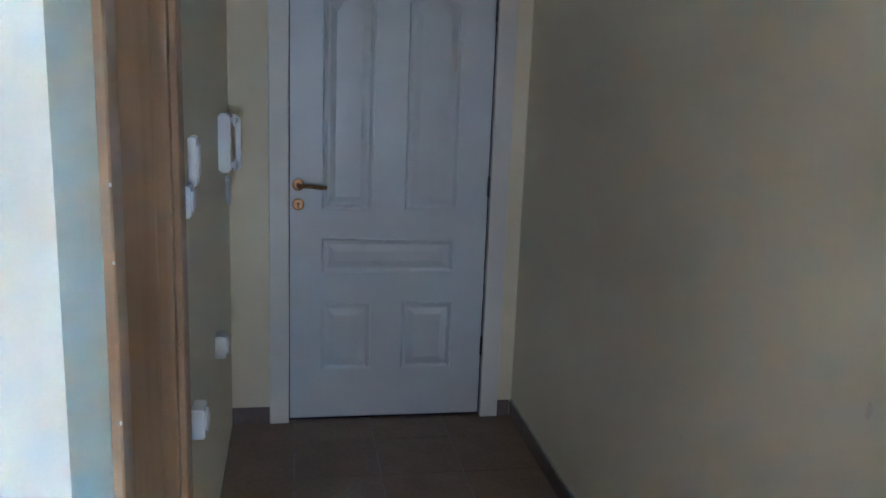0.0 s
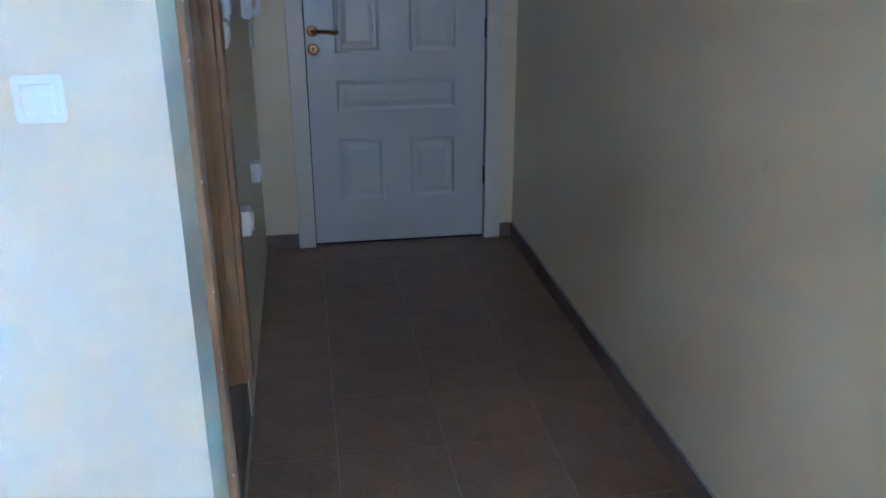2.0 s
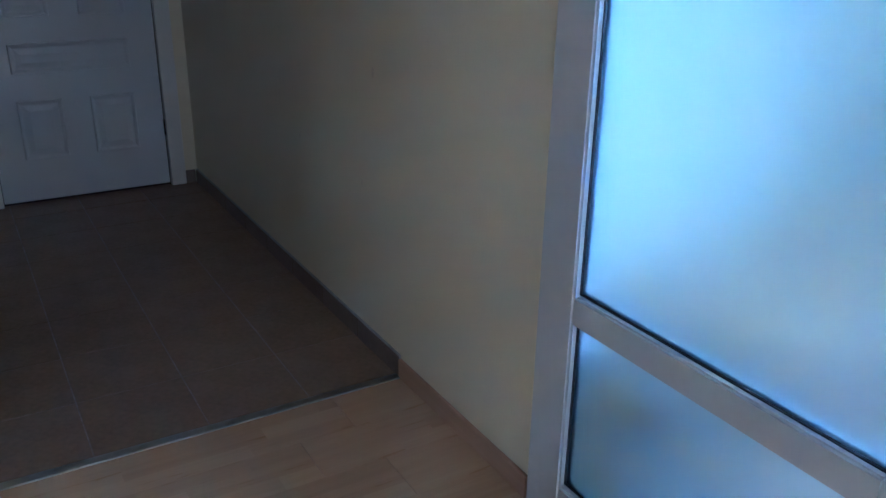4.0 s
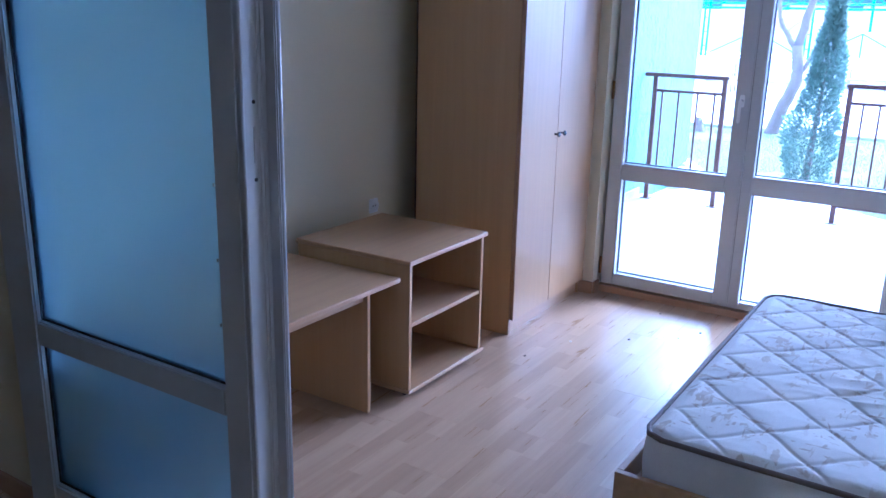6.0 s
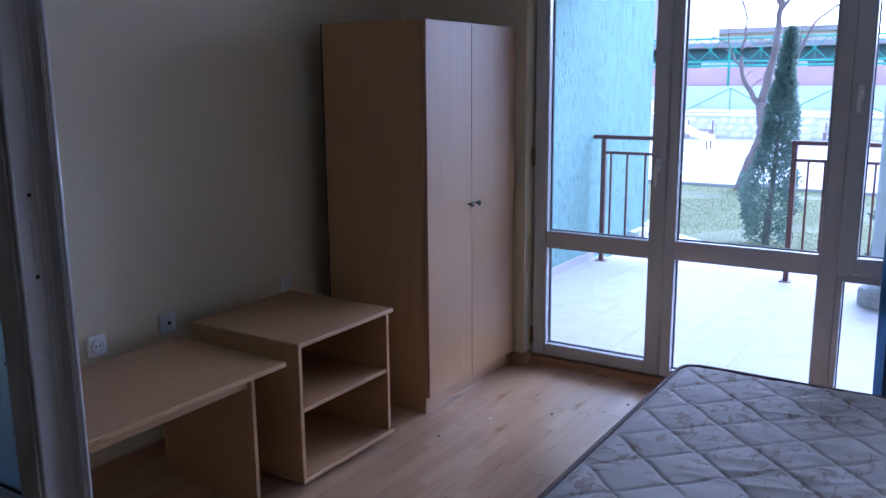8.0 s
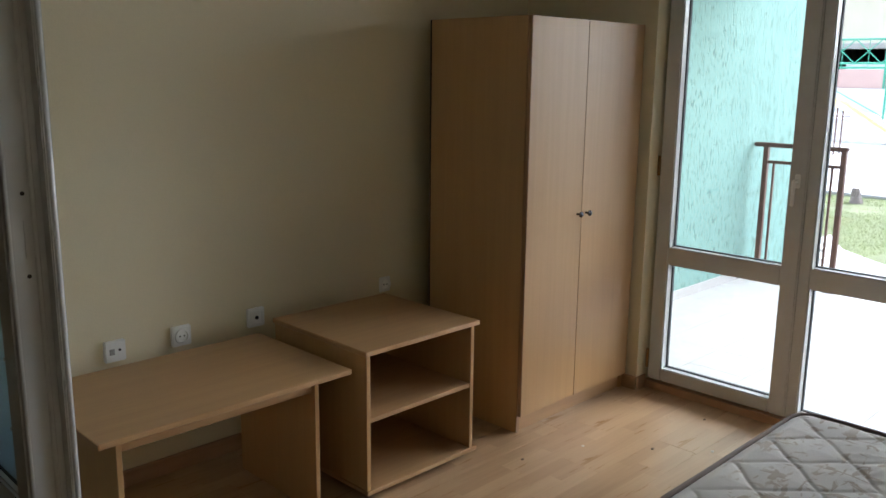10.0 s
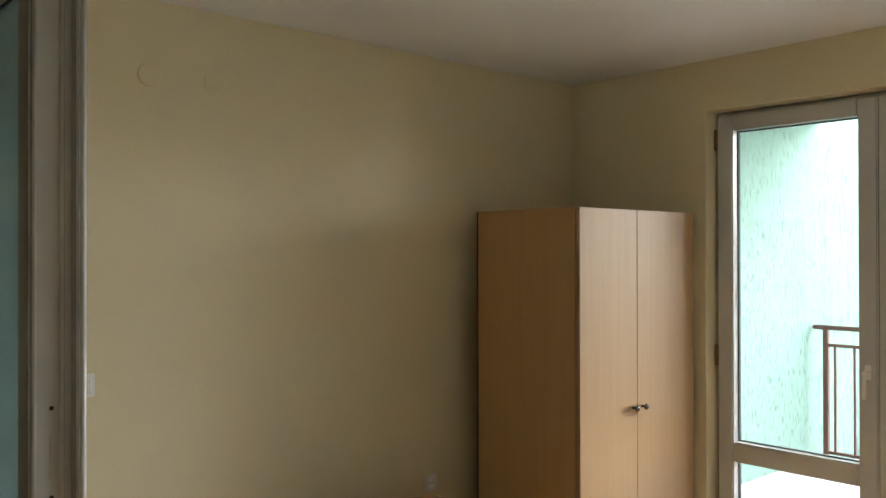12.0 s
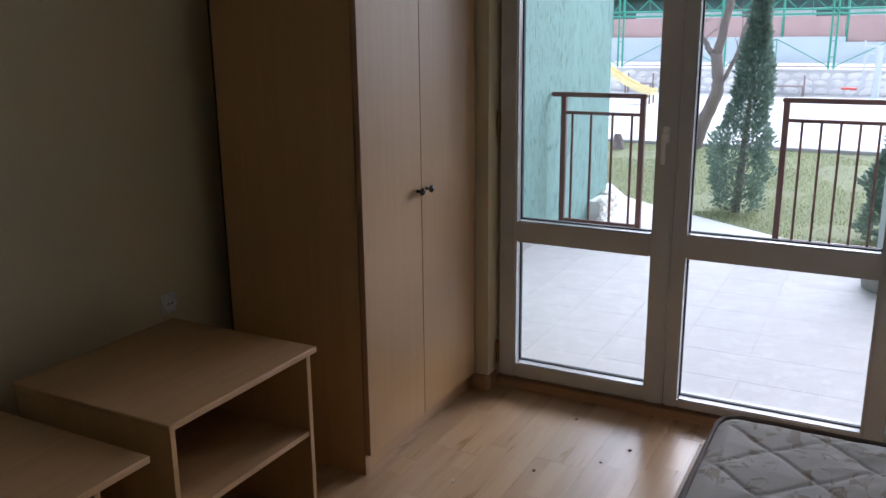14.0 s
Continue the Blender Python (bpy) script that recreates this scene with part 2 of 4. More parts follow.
LAMINATE = wood("maple_laminate_planks", (0.34, 0.21, 0.105), (0.56, 0.38, 0.215), 0.27, (2.0, 38, 20), per=0.5, island=True)
BEECH = wood("beech_board", (0.41, 0.245, 0.098), (0.50, 0.308, 0.134), 0.42, (34, 34, 1.1))
BEECH_TOP = wood("beech_board_flat", (0.37, 0.215, 0.092), (0.49, 0.305, 0.145), 0.38, (1.3, 34, 34))
BEECH_DEEP = wood("beech_edge_band", (0.30, 0.165, 0.08), (0.42, 0.25, 0.13), 0.45, (34, 34, 1.1))
DOOR_WOOD = wood("oak_door_veneer", (0.34, 0.195, 0.08), (0.47, 0.29, 0.13), 0.45, (36, 36, 1.0))
SKIRT_WOOD = wood("beech_skirting", (0.36, 0.21, 0.115), (0.50, 0.32, 0.19), 0.4, (1.2, 1.2, 30))
CLEAR = clear_glass("clear_glazing")
FROST = frosted_glass("frosted_glazing")
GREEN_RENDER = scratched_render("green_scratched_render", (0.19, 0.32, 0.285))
FACADE = mat("cream_facade_render", (0.62, 0.57, 0.46), 0.9, 0.08, 2, 60, 0.3)
SLAB = mat("white_soffit_paint", (0.78, 0.78, 0.76), 0.85, 0.05, 2, 60, 0.1)
STONE_TILE = stone_print("pale_terrace_stone_tile", (0.43, 0.415, 0.40), (0.375, 0.36, 0.345), 15.0)
RAIL = mat("brown_painted_steel", (0.11, 0.045, 0.035), 0.4, 0.2, 20, 90, 0.05)
CONCRETE = mat("grey_concrete", (0.36, 0.35, 0.34), 0.9, 0.18, 4, 60, 0.4)
PAVING = mat("pale_concrete_paving", (0.64, 0.63, 0.61), 0.85, 0.1, 1.2, 30, 0.25)
COLUMN = mat("pale_column_paint", (0.60, 0.64, 0.66), 0.8, 0.06, 3, 60, 0.1)
GRASS = mat("lawn_soil", (0.165, 0.175, 0.08), 0.95, 0.36, 2.2, 35, 0.6)
BARK = mat("grey_brown_bark", (0.22, 0.18, 0.165), 0.9, 0.3, 14, 70, 0.6, stretch=(1, 1, 0.25))
GREEN_STEEL = mat("green_painted_steel", (0.06, 0.32, 0.21), 0.45, 0.15, 8, 60, 0.03)
STONE = mat("rubble_stone", (0.82, 0.79, 0.74), 0.9, 0.16, 6, 40, 0.4, per=0.6)
# both far wall colours are paled, with the haze of distance put in
RED_WALL = mat("terracotta_wall_paint", (0.54, 0.36, 0.32), 0.85, 0.15, 1.5, 30, 0.2)
BLUE_WALL = mat("grey_blue_concrete_wall", (0.62, 0.67, 0.67), 0.9, 0.15, 1.2, 30, 0.2)
BENCH_PAINT = mat("worn_bench_paint", (0.30, 0.22, 0.19), 0.6, 0.2, 10, 60, 0.05)
YELLOW = mat("yellow_slide_plastic", (0.82, 0.69, 0.33), 0.35, 0.08, 5, 40, 0.0)
RED_PLASTIC = mat("red_seat_plastic", (0.62, 0.10, 0.08), 0.4, 0.1, 8, 50, 0.0)
# also lightened for haze, as it stands far off
DARK_ROOF = mat("dark_green_awning", (0.08, 0.15, 0.14), 0.7, 0.25, 2, 30, 0.1)
FABRIC = mat("mattress_ticking", (0.66, 0.63, 0.60), 0.85, 0.08, 8, 300, 0.15)
PIPING = mat("brown_mattress_piping", (0.16, 0.12, 0.10), 0.8, 0.1, 20, 200, 0.1)


def curtain_cloth(name, color, var=0.18, stretch=(6, 6, 0.4)):
    """Cloth or foliage that lets some light through; the cloth has faint vertical stripes."""
    m = mat(name, color, 0.9, var, 7, 240, 0.1, stretch=stretch)
    t = m.node_tree
    b = t.nodes["Principled BSDF"]
    tl = t.nodes.new("ShaderNodeBsdfTranslucent")
    t.links.new(b.inputs["Base Color"].links[0].from_socket, tl.inputs["Color"])
    mx = t.nodes.new("ShaderNodeMixShader")
    mx.inputs[0].default_value = 0.35
    t.links.new(b.outputs[0], mx.inputs[1])
    t.links.new(tl.outputs[0], mx.inputs[2])
    t.links.new(mx.outputs[0], t.nodes["Material Output"].inputs["Surface"])
    return m


# foliage colour raised to include the veil of glare over the garden
CYPRESS = curtain_cloth("cypress_foliage", (0.19, 0.26, 0.205), 0.45, (1, 1, 1))
BLADE = curtain_cloth("grass_blades", (0.21, 0.26, 0.09), 0.3, (1, 1, 1))
CURTAIN = curtain_cloth("blue_curtain_cloth", (0.085, 0.15, 0.23))


# ---- building helpers ----
def box(bm, x0, x1, y0, y1, z0, z1, bev=0.0, seg=1):
    vs = [bm.verts.new((x, y, z)) for x in (x0, x1) for y in (y0, y1) for z in (z0, z1)]
    fs = [bm.faces.new([vs[i] for i in f]) for f in ((0, 1, 3, 2), (4, 6, 7, 5), (0, 4, 5, 1), (2, 3, 7, 6), (0, 2, 6, 4), (1, 5, 7, 3))]
    if bev:
        edges = list({e for f in fs for e in f.edges})
        bmesh.ops.bevel(bm, geom=edges, offset=bev, segments=seg, affect='EDGES')
    return bm


def boxes(*rows, bev=0.0, seg=1):
    bm = bmesh.new()
    for r in rows:
        box(bm, *r, bev=bev, seg=seg)
    return bm


def rod(bm, a, b, r0, r1=None, sides=10):
    """A round bar from a to b."""
    a, b = Vector(a), Vector(b)
    d = b - a
    q = d.to_track_quat('Z', 'Y').to_matrix().to_4x4()
    bmesh.ops.create_cone(bm, cap_ends=True, segments=sides, radius1=r0, radius2=r0 if r1 is None else r1, depth=d.length,
                          matrix=Matrix.Translation((a + b) / 2) @ q)
    return bm


def lathe(bm, profile, m=None, sides=20):
    """Turns (radius, height) pairs about z."""
    rings = []
    for r, z in profile:
        ring = []
        for i in range(sides):
            a = 2 * math.pi * i / sides
            v = Vector((r * math.cos(a), r * math.sin(a), z))
            ring.append(bm.verts.new(m @ v if m else v))
        rings.append(ring)
    for r0, r1 in zip(rings, rings[1:]):
        for i in range(sides):
            bm.faces.new((r0[i], r0[(i + 1) % sides], r1[(i + 1) % sides], r1[i]))
    bm.faces.new(list(reversed(rings[0])))
    bm.faces.new(rings[-1])
    return bm


def mesh_of(name, bm, material, smooth=False):
    bmesh.ops.recalc_face_normals(bm, faces=bm.faces[:])
    me = bpy.data.meshes.new(name)
    bm.to_mesh(me)
    bm.free()
    me.materials.append(material)
    if smooth:
        for p in me.polygons:
            p.use_smooth = True
    return me


def part(name, bm, material, parent, label="", smooth=False):
    ob = new(name, mesh_of(name, bm, material, smooth))
    ob.parent = parent
    if label:
        tagged(ob, label)
    return ob


def thing(name, label, category, group="", at=(0, 0, 0)):
    e = new(name)
    e.empty_display_size = 0.1
    e.location = at
    return tagged(e, label, category, group)


def solid(name, bm, material, label, category, kind="structure", smooth=False):
    return tagged(new(name, mesh_of(name, bm, material, smooth)), label, category, "", kind)


# ---- setting ----
H = 2.60
NW, EW = -3.08, 3.13          # faces of the room's north and east walls
HL = -1.28                    # face of the hall's west wall
YT = -2.565                   # where tiles meet laminate
SOUTH, WEST = -8.2, -7.0

wall_entry = solid("wall_entry", boxes((-1.5, -1.115, 0.0, 0.2, -0.1, H), (-0.07, 0.12, 0.0, 0.2, -0.1, H), (-1.115, -0.07, 0.0, 0.2, 2.13, H)),
                   PAINT, "cream painted wall around the entrance door", "wall")
wall_hall_east = solid("wall_hall_east", boxes((0.0, 0.12, -3.325, 0.0, -0.1, H)), PAINT, "cream painted hall wall with faint scuffs", "wall")
wall_hall_west = solid("wall_hall_west", boxes((HL - 0.2, HL, -1.44, 0.0, -0.1, H), (HL - 0.2, HL, -2.6, -2.36, -0.1, H), (HL - 0.2, HL, -2.36, -1.44, 2.1, H),
                                               (WEST, HL - 0.2, -2.6, -2.4, -0.1, H)), PAINT, "cream painted wall with an outer corner beside the bathroom door", "wall")
wall_west = solid("wall_west", boxes((WEST - 0.2, WEST, SOUTH, -2.4, -0.1, H)), PAINT, "plain cream painted wall", "wall")
wall_south = solid("wall_south", boxes((WEST - 0.2, EW + 0.27, SOUTH - 0.2, SOUTH, -0.1, H)), PAINT, "plain cream painted wall", "wall")
wall_partition_south = solid("wall_partition_south", boxes((0.0, 0.12, SOUTH, -6.02, -0.1, H)), PAINT, "plain cream painted wall", "wall")
wall_over_partition = solid("wall_over_partition", boxes((0.0, 0.12, -6.02, -3.325, 2.35, H)), PAINT, "cream painted wall above the glazed partition", "wall")
wall_north = solid("wall_north", boxes((0.12, EW + 0.27, NW, NW + 0.2, -0.1, H)), PAINT, "cream painted room wall with sockets", "wall")
# OY0: unseen south end, lengthened past the curtain to let in more daylight
OY0, OY1, OZ = -7.5, -3.895, 2.355
wall_east = solid("wall_east", boxes((EW, EW + 0.27, OY1, NW, -0.1, H), (EW, EW + 0.27, SOUTH, OY0, -0.1, H), (EW, EW + 0.27, OY0, OY1, OZ, H)),
                  PAINT, "cream painted wall with a wide balcony door opening", "wall")
ceiling = solid("ceiling", boxes((WEST - 0.2, EW + 0.27, SOUTH - 0.2, 0.2, H, H + 0.2)), CEIL, "white painted ceiling", "ceiling")
floor = solid("floor", boxes((WEST - 0.2, EW + 0.27, SOUTH - 0.2, 0.2, -0.2, -0.012)), GROUT, "floor of brown tiles and maple laminate", "floor")

# skirting of tile along the hall, of wood in the room
def skirting_tiles(x0, x1, y_list, horizontal=False):
    for a, b in zip(y_list, y_list[1:]):
        bm = boxes((x0, x1, b + 0.0015, a - 0.0015, -0.012, 0.075), bev=0.0015)
        p = part("tile", bm, SKIRT_TILE, tile_skirting)


tile_skirting = solid("tile_skirting", boxes((-0.006, 0.0, YT, -0.01, -0.012, 0.080)), GROUT_PALE, "brown ceramic skirting tiles along the hall wall", "skirting")
skirting_tiles(-0.012, -0.006, [-0.02, -0.245, -0.58, -0.915, -1.23, -1.565, -1.90, -2.235, YT])
for x0, x1 in ((HL, -1.117), (-0.068, -0.012)):
    part("tile", boxes((x0, x1, -0.012, -0.001, -0.012, 0.075), bev=0.0015), SKIRT_TILE, tile_skirting)

# wooden skirting
wood_skirting = solid("wood_skirting", boxes((-0.014, 0.0, -3.32, YT - 0.004, -0.01, 0.07), (0.12, EW - 0.016, NW - 0.016, NW, -0.01, 0.07),
                                             (EW - 0.016, EW, OY1 - 0.002, NW, -0.01, 0.07), (EW - 0.016, EW, SOUTH, OY0, -0.01, 0.07),
                                             (EW, EW + 0.075, OY1 - 0.012, OY1, -0.01, 0.07),
                                             (WEST, HL - 0.2, -2.616, -2.6, -0.01, 0.07), bev=0.003), SKIRT_WOOD, "beech skirting board round the room", "skirting")
threshold_strip = solid("threshold_strip", boxes((HL, 0.0, YT - 0.018, YT + 0.018, -0.012, 0.004), bev=0.002), ALU, "aluminium strip between tiles and laminate", "trim")


# ---- entrance door ----
wall_landing = solid("wall_landing", boxes((-1.4, 0.1, 0.21, 0.25, -0.1, 2.3)), PAINT, "plain wall closing the landing behind the door", "wall")


def entrance_door():
    d = thing("door_1", "closed pale grey panelled entrance door with brass lever handle", "door")
    tagged(d, kind="structure")
    x0, x1, top = -1.028, -0.157, 2.05
    panels = [(-0.89, -0.67, 0.975, 1.86, True), (-0.53, -0.295, 0.975, 1.86, True), (-0.89, -0.30, 0.69, 0.845, False),
              (-0.89, -0.67, 0.24, 0.553, False), (-0.53, -0.30, 0.24, 0.553, False)]
    leaf = part("leaf", boxes((x0, x1, 0.012, 0.06, 0.012, top), bev=0.002), DOOR_PAINT, d)
    for a, b, c, e, arch in panels:
        outline = []
        w = b - a
        if arch:
            outline = [(a, c), (b, c), (b, e)]
            for i in range(1, 12):
                u = i / 12
                outline.append((b - w * u, e + 0.075 * math.sin(math.pi * u) ** 1.5))
            outline.append((a, e))
        else:
            outline = [(a, c), (b, c), (b, e), (a, e)]
        cx, cz = (a + b) / 2, (c + e) / 2
        hx, hz = w / 2, (e - c) / 2

        def ring(bm, inset, y):
            return [bm.verts.new((cx + (x - cx) * (hx - inset) / hx, y, cz + (z - cz) * (hz - inset) / hz)) for x, z in outline]
        bm = bmesh.new()
        rings = [ring(bm, i, y) for i, y in ((0, 0.0125), (0.004, 0.003), (0.012, 0.0045), (0.022, 0.0100), (0.030, 0.0100), (0.056, 0.0045))]
        for r0, r1 in zip(rings, rings[1:]):
            for i in range(len(r0)):
                j = (i + 1) % len(r0)
                bm.faces.new((r0[i], r0[j], r1[j], r1[i]))
        bm.faces.new(rings[-1])
        part("panel", bm, DOOR_PAINT, leaf)
    part("casing", boxes((-1.115, -1.032, -0.02, 0.03, 0.0, 2.13), (-0.153, -0.07, -0.02, 0.03, 0.0, 2.13), (-1.032, -0.153, -0.02, 0.03, 2.054, 2.13), bev=0.003),
         CASING_PAINT, d, "off-white painted door casing")
    part("seal", boxes((-1.032, -1.028, 0.012, 0.05, 0.0, 2.05), (-0.157, -0.153, 0.012, 0.05, 0.0, 2.05), (-1.03, -0.155, 0.02, 0.05, 0.0, 0.012)), RUBBER_AND_GAP, d)
    for z in (0.343, 1.084, 1.84):
        bm = bmesh.new()
        rod(bm, (-0.155, 0.004, z - 0.045), (-0.155, 0.004, z + 0.045), 0.007)
        part("hinge", bm, GUNMETAL, d, "dark steel hinge")
    turn = Matrix.Rotation(radians(90), 4, 'X')
    for z, nm in ((1.08, "handle_rose"), (0.995, "key_rose")):
        bm = bmesh.new()
        lathe(bm, [(0.026, 0.0), (0.026, 0.004), (0.022, 0.008), (0.014, 0.009)], Matrix.Translation((-0.992, 0.012, z)) @ turn)
        rose = part(nm, bm, BRASS, d, "aged brass rose", smooth=False)
        if nm == "key_rose":
            bm = bmesh.new()
            rod(bm, (-0.992, 0.004, z + 0.004), (-0.992, 0.001, z + 0.004), 0.006)
            box(bm, -0.995, -0.989, 0.001, 0.004, z - 0.014, z + 0.004)
            part("keyhole", bm, DARK_PLASTIC, rose)
    bm = bmesh.new()
    rod(bm, (-0.992, 0.005, 1.08), (-0.992, -0.045, 1.08), 0.009, 0.008)
    pts = [(-0.992, -0.045, 1.08), (-0.965, -0.05, 1.082), (-0.93, -0.05, 1.08), (-0.895, -0.048, 1.075), (-0.872, -0.045, 1.077)]
    for a, b in zip(pts, pts[1:]):
        rod(bm, a, b, 0.009, 0.0085)
    part("lever", bm, BRASS, d, "curved brass lever handle", smooth=True)


entrance_door()


# ---- bathroom door ----
def bathroom_door():
    d = tagged(thing("door_2", "closed oak veneer bathroom door with worn casing", "door"), kind="structure")
    part("leaf", boxes((HL - 0.155, HL - 0.115, -2.265, -1.66, 0.16, 2.06), bev=0.003), DOOR_WOOD, d)
    part("jamb", boxes((HL - 0.19, HL - 0.002, -1.66, -1.62, 0.16, 2.06), (HL - 0.19, HL - 0.002, -2.30, -2.267, 0.0, 2.06), (HL - 0.19, HL - 0.002, -2.267, -1.66, 2.062, 2.1), bev=0.002), DOOR_WOOD, d)
    part("casing", boxes((HL - 0.002, HL + 0.016, -2.37, -2.29, 0.0, 2.12), bev=0.003), DOOR_WOOD, d, "oak casing chipped along its edge")
    part("casing", boxes((HL - 0.002, HL + 0.016, -1.64, -1.55, 0.16, 2.12), bev=0.003), DOOR_WOOD, d)
    part("casing", boxes((HL - 0.002, HL + 0.016, -2.29, -1.64, 2.05, 2.12), bev=0.003), DOOR_WOOD, d)
    part("stop", boxes((HL - 0.114, HL - 0.035, -1.672, -1.661, 0.16, 2.05), (HL - 0.114, HL - 0.035, -2.266, -2.255, 0.16, 2.05), bev=0.002), DOOR_WOOD, d)
    part("threshold", boxes((HL - 0.2, HL - 0.004, -2.36, -1.44, -0.01, 0.155), bev=0.003), SKIRT_TILE, d, "raised brown tile threshold with pale edge trim")
    part("edge_trim", boxes((HL - 0.006, HL + 0.004, -2.28, -1.55, 0.0, 0.012), bev=0.002), ALU, d)
    rng = random.Random(4)
    for z in (1.405, 1.29, 1.04, 0.79, 0.60, 0.31):
        h = rng.uniform(0.002, 0.005)
        part("chip", boxes((HL + 0.013, HL + 0.0163, -2.3704, -2.368, z - h, z + h), bev=0.0004), CASING_PAINT, d, "pale chip in the veneer")


bathroom_door()
wall_fill = solid("wall_door_reveal", boxes((HL - 0.2, HL, -1.62, -1.44, -0.1, 2.1)), PAINT, "cream painted wall beside the bathroom door", "wall")


# ---- switches and sockets ----
def plate(name, label, cat, m, w=0.08, h=0.08, mode="switch", deep=0.0):
    """A wall plate that faces -y in its own frame; its back rests on the wall."""
    e = thing(name, label, cat)
    bm = bmesh.new()
    box(bm, -w / 2, w / 2, -0.011, deep, -h / 2, h / 2, bev=0.004, seg=2)
    part("plate", bm, WHITE_PLASTIC, e)
    if mode == "switch":
        part("rocker", boxes((-w * 0.33, w * 0.33, -0.017, -0.011, -h * 0.33, h * 0.33), bev=0.003), WHITE_PLASTIC, e)
    elif mode == "socket":
        bm = bmesh.new()
        lathe(bm, [(0.032, 0.0), (0.031, 0.007), (0.0225, 0.008), (0.021, 0.0006)], Matrix.Translation((0, -0.011, 0)) @ Matrix.Rotation(radians(90), 4, 'X'))
        ring = part("socket_ring", bm, WHITE_PLASTIC, e)
        for x in (-0.0095, 0.0095):
            bm = bmesh.new()
            rod(bm, (x, -0.011, 0), (x, -0.0125, 0), 0.0035)
            part("pin_hole", bm, DARK_PLASTIC, ring)
    elif mode == "aerial":
        bm = bmesh.new()
        lathe(bm, [(0.008, 0), (0.008, 0.004), (0.005, 0.006)], Matrix.Translation((0, -0.011, 0)) @ Matrix.Rotation(radians(90), 4, 'X'))
        part("aerial_jack", bm, DARK_PLASTIC, e)
        part("rim", boxes((-0.031, 0.031, -0.014, -0.011, -0.031, -0.025), (-0.031, 0.031, -0.014, -0.011, 0.025, 0.031), (-0.031, -0.025, -0.014, -0.011, -0.025, 0.025), (0.025, 0.031, -0.014, -0.011, -0.025, 0.025)), WHITE_PLASTIC, e)
    elif mode == "data":
        part("jack", boxes((-0.024, -0.004, -0.013, -0.011, -0.012, 0.012), bev=0.001), CONCRETE, e)
        bm = bmesh.new()
        rod(bm, (0.016, -0.011, 0.004), (0.016, -0.0135, 0.004), 0.005)
        part("aerial_jack", bm, DARK_PLASTIC, e)
    e.matrix_world = m @ Matrix.Translation((0, -deep, 0))
    return e


def on_north(x, z):
    return pose(x, NW, z)


def on_west(y, z):
    return pose(HL, y, z, 0, 0, 90)


plate("light_switch", "white single light switch on the lit wall", "light switch", pose(-1.487, -2.6, 1.265), 0.082, 0.082)
plate("light_switch", "white light switch beside the oak door", "light switch", on_west(-1.33, 1.325), 0.08, 0.13, "switch", 0.01)
plate("light_switch", "white light switch below another switch", "light switch", on_west(-1.46, 1.24), 0.08, 0.08, "switch", 0.01)
plate("power_socket", "white power socket low on the hall wall", "socket", on_west(-0.70, 0.605), 0.08, 0.08, "socket", 0.026)
plate("power_socket", "white power socket low on the hall wall", "socket", on_west(-1.41, 0.63), 0.08, 0.085, "socket", 0.026)
plate("data_socket", "white data and aerial socket above the desk", "socket", on_north(0.71, 0.57), 0.083, 0.083, "data", 0.010)
plate("power_socket", "white round power socket above the desk", "socket", on_north(0.985, 0.572), 0.083, 0.083, "socket", 0.010)
plate("aerial_socket", "white aerial socket between desk and cabinet", "socket", on_north(1.335, 0.58), 0.083, 0.083, "aerial", 0.010)
plate("power_socket", "white power socket behind the open cabinet", "socket", on_north(2.08, 0.60), 0.07, 0.075, "socket")
plate("light_switch", "white light switch by the glazed partition", "light switch", on_north(0.50, 1.22), 0.08, 0.08)
for x in (0.735, 0.99):
    bm = bmesh.new()
    lathe(bm, [(0.044, 0), (0.044, 0.003), (0.040, 0.006), (0.0, 0.0075)], Matrix.Translation((x, NW, 2.325)) @ Matrix.Rotation(radians(90), 4, 'X'))
    tagged(new("junction_cover", mesh_of("junction_cover", bm, PAINT)), "round painted-over junction box cover high on the wall", "cover")


def intercom():
    e = thing("intercom", "white wall intercom handset with coiled cord", "intercom")
    part("base", boxes((-0.045, 0.045, -0.042, 0, -0.108, 0.108), bev=0.008, seg=2), WHITE_PLASTIC, e)
    bm = bmesh.new()
    box(bm, -0.022, 0.022, -0.072, -0.042, 0.06, 0.102, bev=0.010, seg=2)
    box(bm, -0.022, 0.022, -0.072, -0.042, -0.102, -0.06, bev=0.010, seg=2)
    box(bm, -0.020, 0.020, -0.078, -0.060, -0.098, 0.098, bev=0.008, seg=2)
    part("handset", bm, WHITE_PLASTIC, e)
    cord = bpy.data.curves.new("cord", 'CURVE')
    cord.dimensions, cord.bevel_depth, cord.bevel_resolution = '3D', 0.0028, 1
    sp = cord.splines.new('POLY')
    n = 150
    sp.points.add(n - 1)
    for i in range(n):
        u = i / (n - 1)
        a = u * 2 * math.pi * 24
        ang = -math.pi * 0.5 + (u - 0.5) * math.pi * 1.5
        cx, cz = 0.028 * math.cos(ang) , -0.165 + 0.06 * math.sin(ang)
        sp.points[i].co = (cx + 0.007 * math.cos(a), -0.03 + 0.007 * math.sin(a), cz, 1)
    cord.materials.append(WHITE_PLASTIC)
    c = new("cord", cord)
    c.parent = e
    e.matrix_world = on_west(-0.44, 1.295)


intercom()


